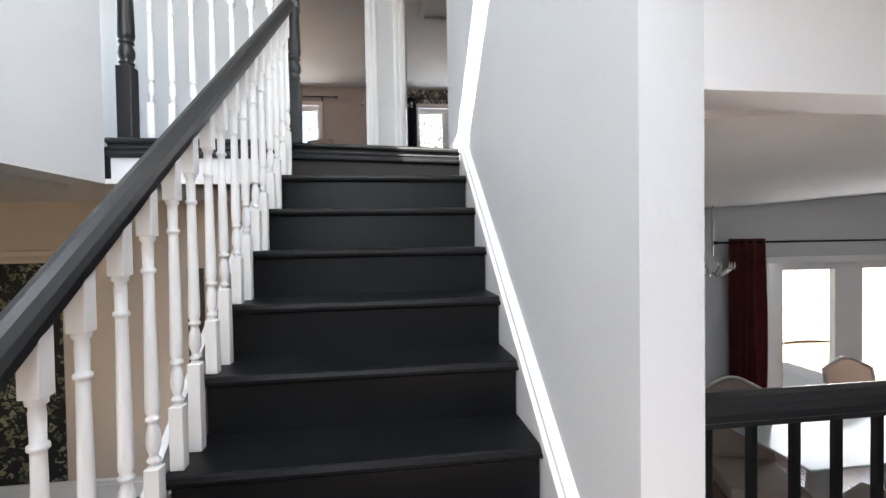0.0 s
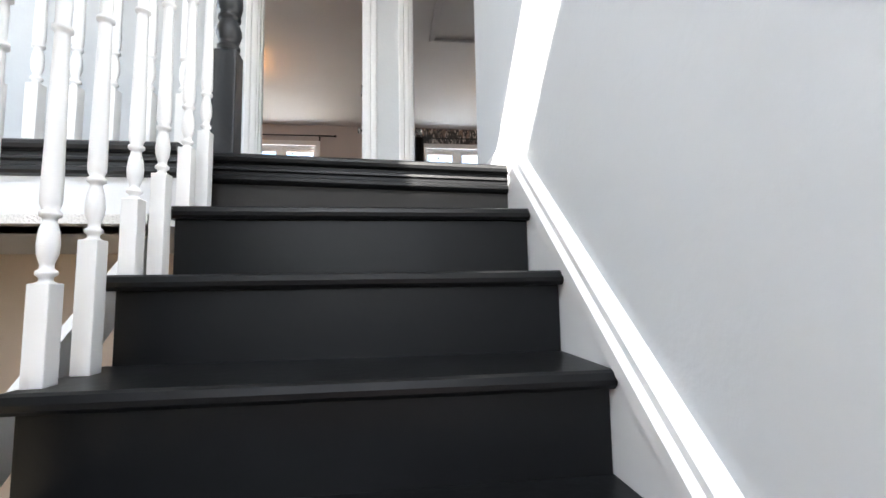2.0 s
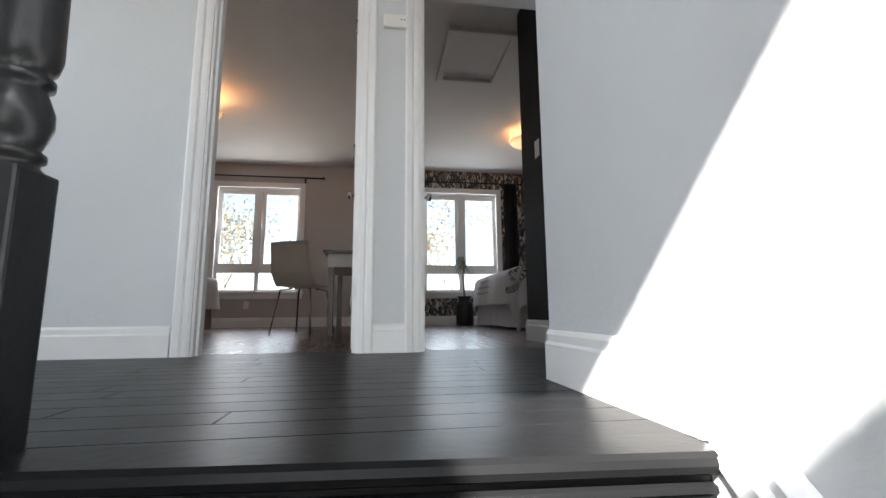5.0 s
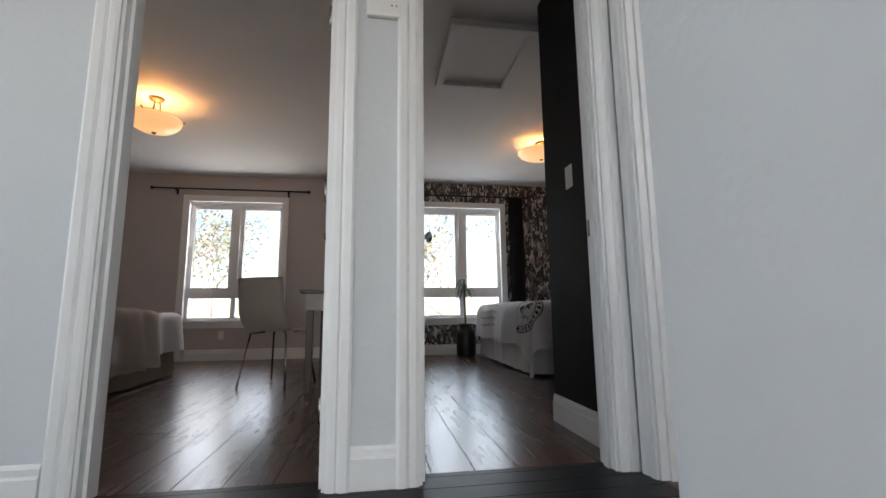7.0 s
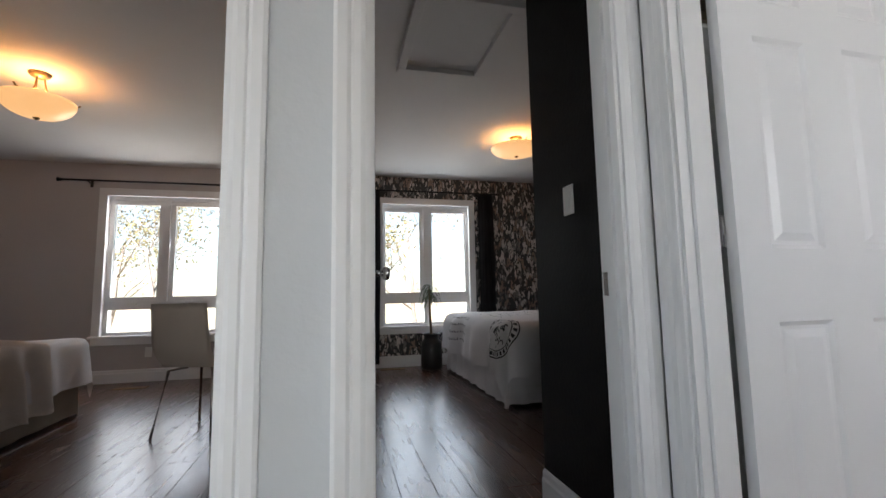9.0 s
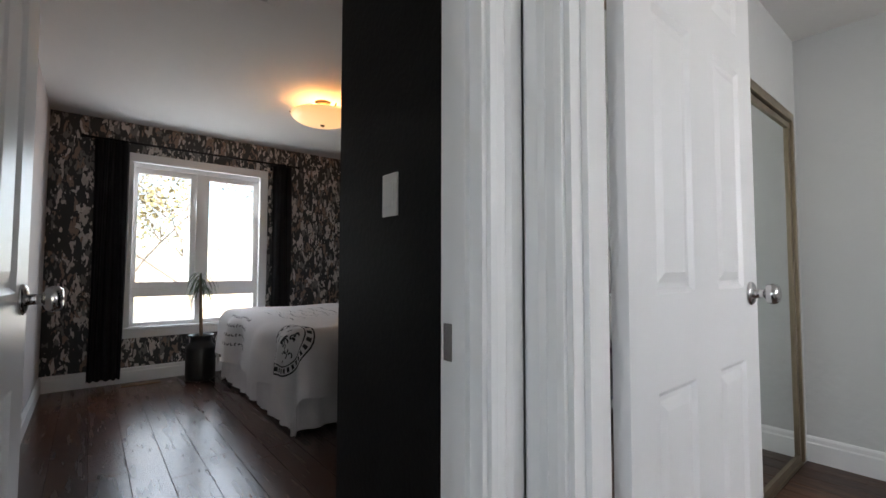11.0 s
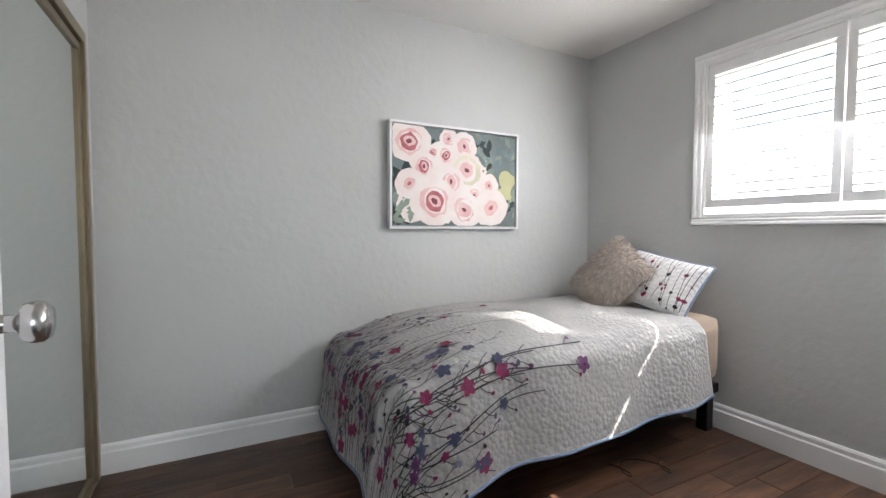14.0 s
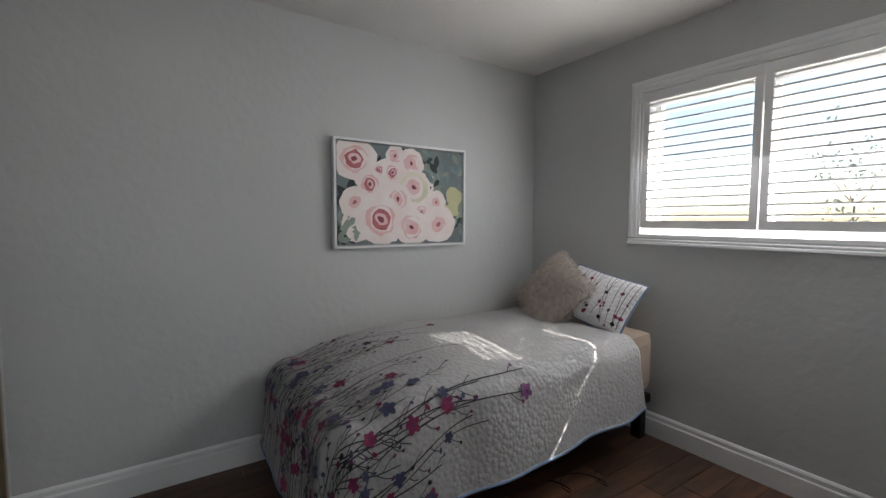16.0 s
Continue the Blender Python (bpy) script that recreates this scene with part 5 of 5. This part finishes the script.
# ---- mirrored closet ----
closet = thing("mirror_closet", (3.0, 4.70, FL), "sliding mirrored closet doors in pale gold frames", "closet")
bm = bmesh.new()
box(bm, 1.95, 4.12, 4.665, 4.755, 3.61, 3.657, 0.003)
part("top_track", bm, M_GOLD, closet)
bm = bmesh.new()
box(bm, 1.95, 4.12, 4.675, 4.755, FL, FL + 0.02, 0.002)
part("bottom_track", bm, M_GOLD, closet)
bm = bmesh.new()
box(bm, 4.09, 4.12, 4.665, 4.755, FL + 0.02, 3.61, 0.002)
part("side_channel", bm, M_GOLD, closet)
for a, b, y in ((1.97, 3.02, 4.72), (2.98, 4.088, 4.69)):
    bm = bmesh.new()
    for q in ((a, a + 0.03, FL + 0.025, 3.60), (b - 0.03, b, FL + 0.025, 3.60), (a + 0.03, b - 0.03, FL + 0.025, FL + 0.06), (a + 0.03, b - 0.03, 3.57, 3.60)):
        box(bm, q[0], q[1], y - 0.012, y + 0.012, q[2], q[3])
    dr = part("sliding_door_frame", bm, M_GOLD, closet)
    bm = bmesh.new()
    box(bm, a + 0.03, b - 0.03, y - 0.003, y + 0.003, FL + 0.06, 3.57)
    part("mirror_pane", bm, M_MIRROR, dr, "mirror glass")

# cable on the floor by the bed
bm = bmesh.new()
tube(bm, [(3.05 + 0.07 * math.cos(a) + 0.01 * a, 2.25 + 0.05 * math.sin(a) + 0.03 * a, FL + 0.004) for a in [i * 0.35 for i in range(34)]], 0.003, 5)
solid("power_cable", bm, M_DARKMETAL, "thin black cable coiled on the floor", "cable")

# ---- lower room ----
bm = bmesh.new()
box(bm, -3.5, -1.535, 3.705, 3.719, -0.44, 1.06)
solid("wallpaper_panel", bm, M_PAPERD, "black wallpaper panel with pale leaf sprays", "wallpaper", "", "structure")
bm = bmesh.new()
sweep(bm, [(0, 0), (0.03, 0), (0.035, 0.02), (0.02, 0.05), (0.03, 0.08), (0, 0.09)], (-3.5, 3.72, 1.06), (-1.50, 3.72, 1.06), (0, -1, 0), (0, 0, 1))
solid("trim", bm, M_BEIGE, "beige trim above the wallpaper", "trim", "", "structure")
block("door_4", -0.72, -0.62, 3.69, 3.719, -0.59, 1.0, M_DESKWOOD, "dark narrow door edge in the lower room", "door")

# ---- dining room ----
guard = thing("dining_railing", (2.6, 1.25, 0), "black metal railing with a dark wooden handrail", "railing")
bm = bmesh.new()
sweep(bm, [(a * 1.15, b * 1.15) for a, b in HR], (1.277, 1.30, 0.80), (3.9, 1.30, 0.80), (0, 1, 0), (0, 0, 1))
part("handrail", bm, M_GREYWOOD, guard)
for i in range(22):
    bm = bmesh.new()
    x = 1.35 + i * 0.108
    box(bm, x - 0.008, x + 0.008, 1.292, 1.308, 0.0, 0.78)
    part("spindle", bm, M_DARKMETAL, guard)
block("dining_ledge", 1.277, 6.8, 1.22, 1.38, -0.95, 0.0, M_WALL, "low wall under the dining room railing")
curtain_rod(3.80, 6.6, 4.20, 1.105, "black curtain rod over the dining window")
curtain(3.92, 4.30, 4.20, -0.85, 1.14, M_RED, "burgundy grommet curtain beside the dining window", 4, 0.04)
win = thing("window_4", (5.5, 4.3, -0.62), "large white dining room window", "window", "", "structure")
bm = bmesh.new()
for q in ((4.35, 6.67, 0.89, 0.95), (4.35, 6.67, -0.72, -0.61), (4.35, 4.43, -0.61, 0.89), (6.59, 6.67, -0.61, 0.89)):
    box(bm, q[0], q[1], 4.28, 4.31, q[2], q[3], 0.005)
part("casing", bm, M_TRIM, win)
bm = bmesh.new()
for q in ((4.42, 6.6, 0.81, 0.90), (4.42, 6.6, -0.62, -0.52), (4.42, 4.66, -0.52, 0.81), (5.27, 5.60, -0.52, 0.81), (6.10, 6.22, -0.52, 0.81), (6.52, 6.6, -0.52, 0.81)):
    box(bm, q[0], q[1], 4.36, 4.42, q[2], q[3])
part("window_frame", bm, M_TRIM, win)
for a, b in ((4.66, 5.27), (5.60, 6.10), (6.22, 6.52)):
    bm = bmesh.new()
    box(bm, a, b, 4.385, 4.391, -0.52, 0.81)
    part("pane", bm, M_GLASS, win).visible_shadow = False
DZ = -0.95


def dining_chair(m):
    e = thing("dining_chair", (0, 0, 0), "taupe upholstered dining chair with studded back and pale legs", "chair", "chairs round the table")
    bm = bmesh.new()
    sheet(bm, lambda u, v: Vector(((u - 0.5) * (0.46 - 0.02 * v), -0.20 - 0.10 * v - 0.03 * math.cos((u - 0.5) * 3), 0.48 + v * (0.52 + 0.05 * math.cos((u - 0.5) * 5)))), 14, 14)
    bmesh.ops.solidify(bm, geom=bm.faces, thickness=0.05)
    o = new("backrest", mesh_of("backrest", bm, M_UPHOL))
    o.parent = e
    bm = bmesh.new()
    pts = [Vector(((u - 0.5) * 0.44, -0.305 - 0.03 * math.cos((u - 0.5) * 3), 0.995 + 0.05 * math.cos((u - 0.5) * 5))) for u in [i / 14 for i in range(15)]]
    pts = [Vector((-0.225, -0.22, 0.5))] + pts + [Vector((0.225, -0.22, 0.5))]
    tube(bm, pts, 0.012, 6)
    o = new("back_frame", mesh_of("back_frame", bm, M_WHITEWOOD))
    o.parent = e
    bm = bmesh.new()
    box(bm, -0.235, 0.235, -0.22, 0.24, 0.38, 0.49, 0.03)
    o = new("seat", mesh_of("seat", bm, M_UPHOL))
    o.parent = e
    for x in (-0.2, 0.2):
        for y in (-0.2, 0.2):
            bm = bmesh.new()
            tube(bm, [(x, y, 0.38), (x * 1.04, y * 1.06, 0.2), (x * 1.08, y * 1.15, 0)], [0.026, 0.02, 0.016], 8)
            o = new("leg", mesh_of("leg", bm, M_WHITEWOOD))
            o.parent = e
    e.matrix_basis = m
    return e


c0 = dining_chair(pose(3.15, 3.1, DZ, 0, 0, 160))
copy_thing(c0, pose(3.62, 2.6, DZ, 0, 0, 20))
copy_thing(c0, pose(4.6, 3.4, DZ, 0, 0, 175))
table = thing("dining_table", (3.9, 2.9, DZ), "glass topped dining table", "table")
bm = bmesh.new()
box(bm, 3.1, 4.9, 2.65, 3.25, DZ + 0.73, DZ + 0.745, 0.005)
part("top", bm, M_TABLE, table)
for x in (3.5, 4.5):
    bm = bmesh.new()
    lathe(bm, [(0.22, DZ), (0.2, DZ + 0.04), (0.06, DZ + 0.1), (0.08, DZ + 0.4), (0.06, DZ + 0.65), (0.16, DZ + 0.729)], x, 2.95, 20)
    part("pedestal", bm, M_WHITEWOOD, table)
chan = thing("chandelier", (3.5, 3.9, 1.40), "small crystal chandelier arm in the dining room", "chandelier")
bm = bmesh.new()
tube(bm, [(3.50, 3.9, 1.47), (3.50, 3.9, 1.0)], 0.008, 6)
part("stem", bm, M_CHROME, chan)
rng = random.Random(3)
for i in range(10):
    a = i * 0.628
    bm = bmesh.new()
    tube(bm, [(3.50, 3.9, 0.85), (3.50 + 0.08 * math.cos(a), 3.9 + 0.08 * math.sin(a), 0.82), (3.50 + 0.16 * math.cos(a), 3.9 + 0.16 * math.sin(a), 0.90)], 0.006, 6)
    lathe(bm, [(0.002, 0.88), (0.012, 0.9), (0.006, 0.93), (0.001, 0.95)], 3.50 + 0.16 * math.cos(a), 3.9 + 0.16 * math.sin(a), 6)
    part("arm", bm, M_CHROME, chan)

# ---- outside ----
bm = bmesh.new()
box(bm, -400, 400, -400, 900, -1.6, -1.3)
solid("ground", bm, M_LAWN, "spring lawn reaching the distance", "ground", "", "structure")


bm = bmesh.new()
sheet(bm, lambda u, v: Vector((4.0 + 30 * u, 9.0 + 14 * v, -1.32 + 2.6 * (0.5 - 0.5 * math.cos(math.pi * min(1, v * 1.4))) + 0.12 * math.sin(u * 40 + v * 9))), 60, 30)
M_LITTER = mat("dry_leaf_litter", (0.46, 0.38, 0.33), 0.95, var=0.5, scale=7, bump=0.6, bscale=30, color2=(0.20, 0.14, 0.11))
solid("ground_bank", bm, M_LITTER, "bank covered with dry leaves", "ground", "", "structure")


def tree(x, y, h, seed, foliage, label, leafs=1700, leaf=0.075):
    rg = random.Random(seed)
    e = thing("tree", (x, y, -1.3), label, "tree", "trees outside")
    bm = bmesh.new()
    tips = []

    def grow(p, d, L, r, lvl):
        q = p
        pts, rad = [p], [r]
        for k in range(4):
            d = (d + Vector((rg.uniform(-.16, .16), rg.uniform(-.16, .16), rg.uniform(-.02, .12)))).normalized()
            q = q + d * L / 4
            pts.append(q)
            rad.append(r * (1 - 0.14 * (k + 1)))
        tube(bm, pts, rad, 5 if lvl else 8)
        if lvl >= 3:
            tips.extend(pts[1:])
            return
        for k in range(rg.randint(4, 5)):
            t = rg.randint(1 + (lvl == 0), 4)
            a = rg.uniform(0, 6.28)
            nd = (d * 0.55 + Vector((math.cos(a), math.sin(a), rg.uniform(-0.05, 0.45))) * 0.85).normalized()
            grow(pts[t], nd, L * rg.uniform(0.5, 0.68), rad[t] * 0.6, lvl + 1)
    grow(Vector((x, y, -1.3)), Vector((0, 0, 1)), h * 0.55, h * 0.011, 0)
    part("trunk", bm, M_BARK, e)
    vs, fs = [], []
    for i in range(leafs):
        c = rg.choice(tips) + Vector((rg.gauss(0, .28), rg.gauss(0, .28), rg.gauss(0, .22)))
        a = Vector((rg.uniform(-1, 1), rg.uniform(-1, 1), rg.uniform(-1, 1))).normalized() * leaf * rg.uniform(0.5, 1.2)
        b = a.cross(Vector((rg.uniform(-1, 1), rg.uniform(-1, 1), rg.uniform(-1, 1)))).normalized() * leaf * 0.5
        n0 = len(vs)
        vs += [c - a, c + b, c + a, c - b]
        fs.append((n0, n0 + 1, n0 + 2, n0 + 3))
    me = bpy.data.meshes.new("crown")
    me.from_pydata(vs, [], fs)
    me.materials.append(foliage)
    o = new("crown", me)
    o.parent = e
    o.matrix_parent_inverse = Matrix.Translation(-Vector(e.location))
    return e


for x, y, h, s, f in ((-4.5, 19, 10, 1, M_TREE), (-1.2, 23, 12, 2, M_TREE), (2.2, 18, 9, 3, M_TREE), (4.6, 24, 12, 4, M_TREE), (-9, 25, 12, 5, M_TREE), (9, 22, 11, 6, M_TREE), (0.5, 34, 13, 8, M_TREE), (13, 17, 9, 9, M_TREE)):
    tree(x, y, h, s, f, "bare-limbed spring tree with thin yellow green leaves")
tree(7.5, -20, 9, 11, M_PINE, "dark conifer beyond the shuttered window", 380, 0.12)


# ---- floor boards ----
def boards(parent_name, x0, x1, y0, y1, w, along, material, label, seed, lens=(0.9, 1.5), z=FL):
    """Separate boards with fine joints, sharing a mesh for each length."""
    rg = random.Random(seed)
    e = thing(parent_name, (x0, y0, z), label, "floor", "", "structure")
    cache = {}
    a0, a1, b0, b1 = (x0, x1, y0, y1) if along == "y" else (y0, y1, x0, x1)
    a = a0
    while a < a1 - 0.01:
        ww = min(w, a1 - a)
        b = b0
        first = rg.uniform(0.3, 1.0)
        while b < b1 - 0.01:
            L = first if b == b0 else round(rg.uniform(*lens), 1)
            L = b1 - b if b1 - b - L < 0.25 else L
            key = (round(ww, 3), round(L, 2))
            if key not in cache:
                bm = bmesh.new()
                g = 0.0012
                if along == "y":
                    box(bm, g, key[0] - g, g, key[1] - g, -0.011, 0)
                else:
                    box(bm, g, key[1] - g, g, key[0] - g, -0.011, 0)
                top = [ed for ed in bm.edges if all(abs(v.co.z) < 1e-6 for v in ed.verts)]
                bmesh.ops.bevel(bm, geom=top, offset=0.0009, segments=1, affect="EDGES")
                cache[key] = mesh_of("plank", bm, material)
            o = new("plank", cache[key])
            o.parent = e
            o.location = (a - x0, b - y0, 0) if along == "y" else (b - x0, a - y0, 0)
            b += L
        a += w
    return e


boards("floor_boards_hall", -2.2, 1.68, 3.055, 4.69, 0.10, "x", M_BLACKSTAIR, "dark painted narrow floorboards of the hall", 1, (1.2, 2.0))
boards("floor_boards_first", -3.28, 0.62, 4.69, 9.10, 0.165, "y", M_LAM, "glossy dark brown laminate floor", 2)
boards("floor_boards_second", 0.74, 3.59, 4.69, 9.10, 0.165, "y", M_LAM, "glossy dark brown laminate floor", 3)
boards("floor_boards_small", 1.69, 4.195, YS + 0.005, 4.675, 0.125, "y", M_RUSTIC, "rustic brown wood plank floor", 4, (0.6, 1.2))
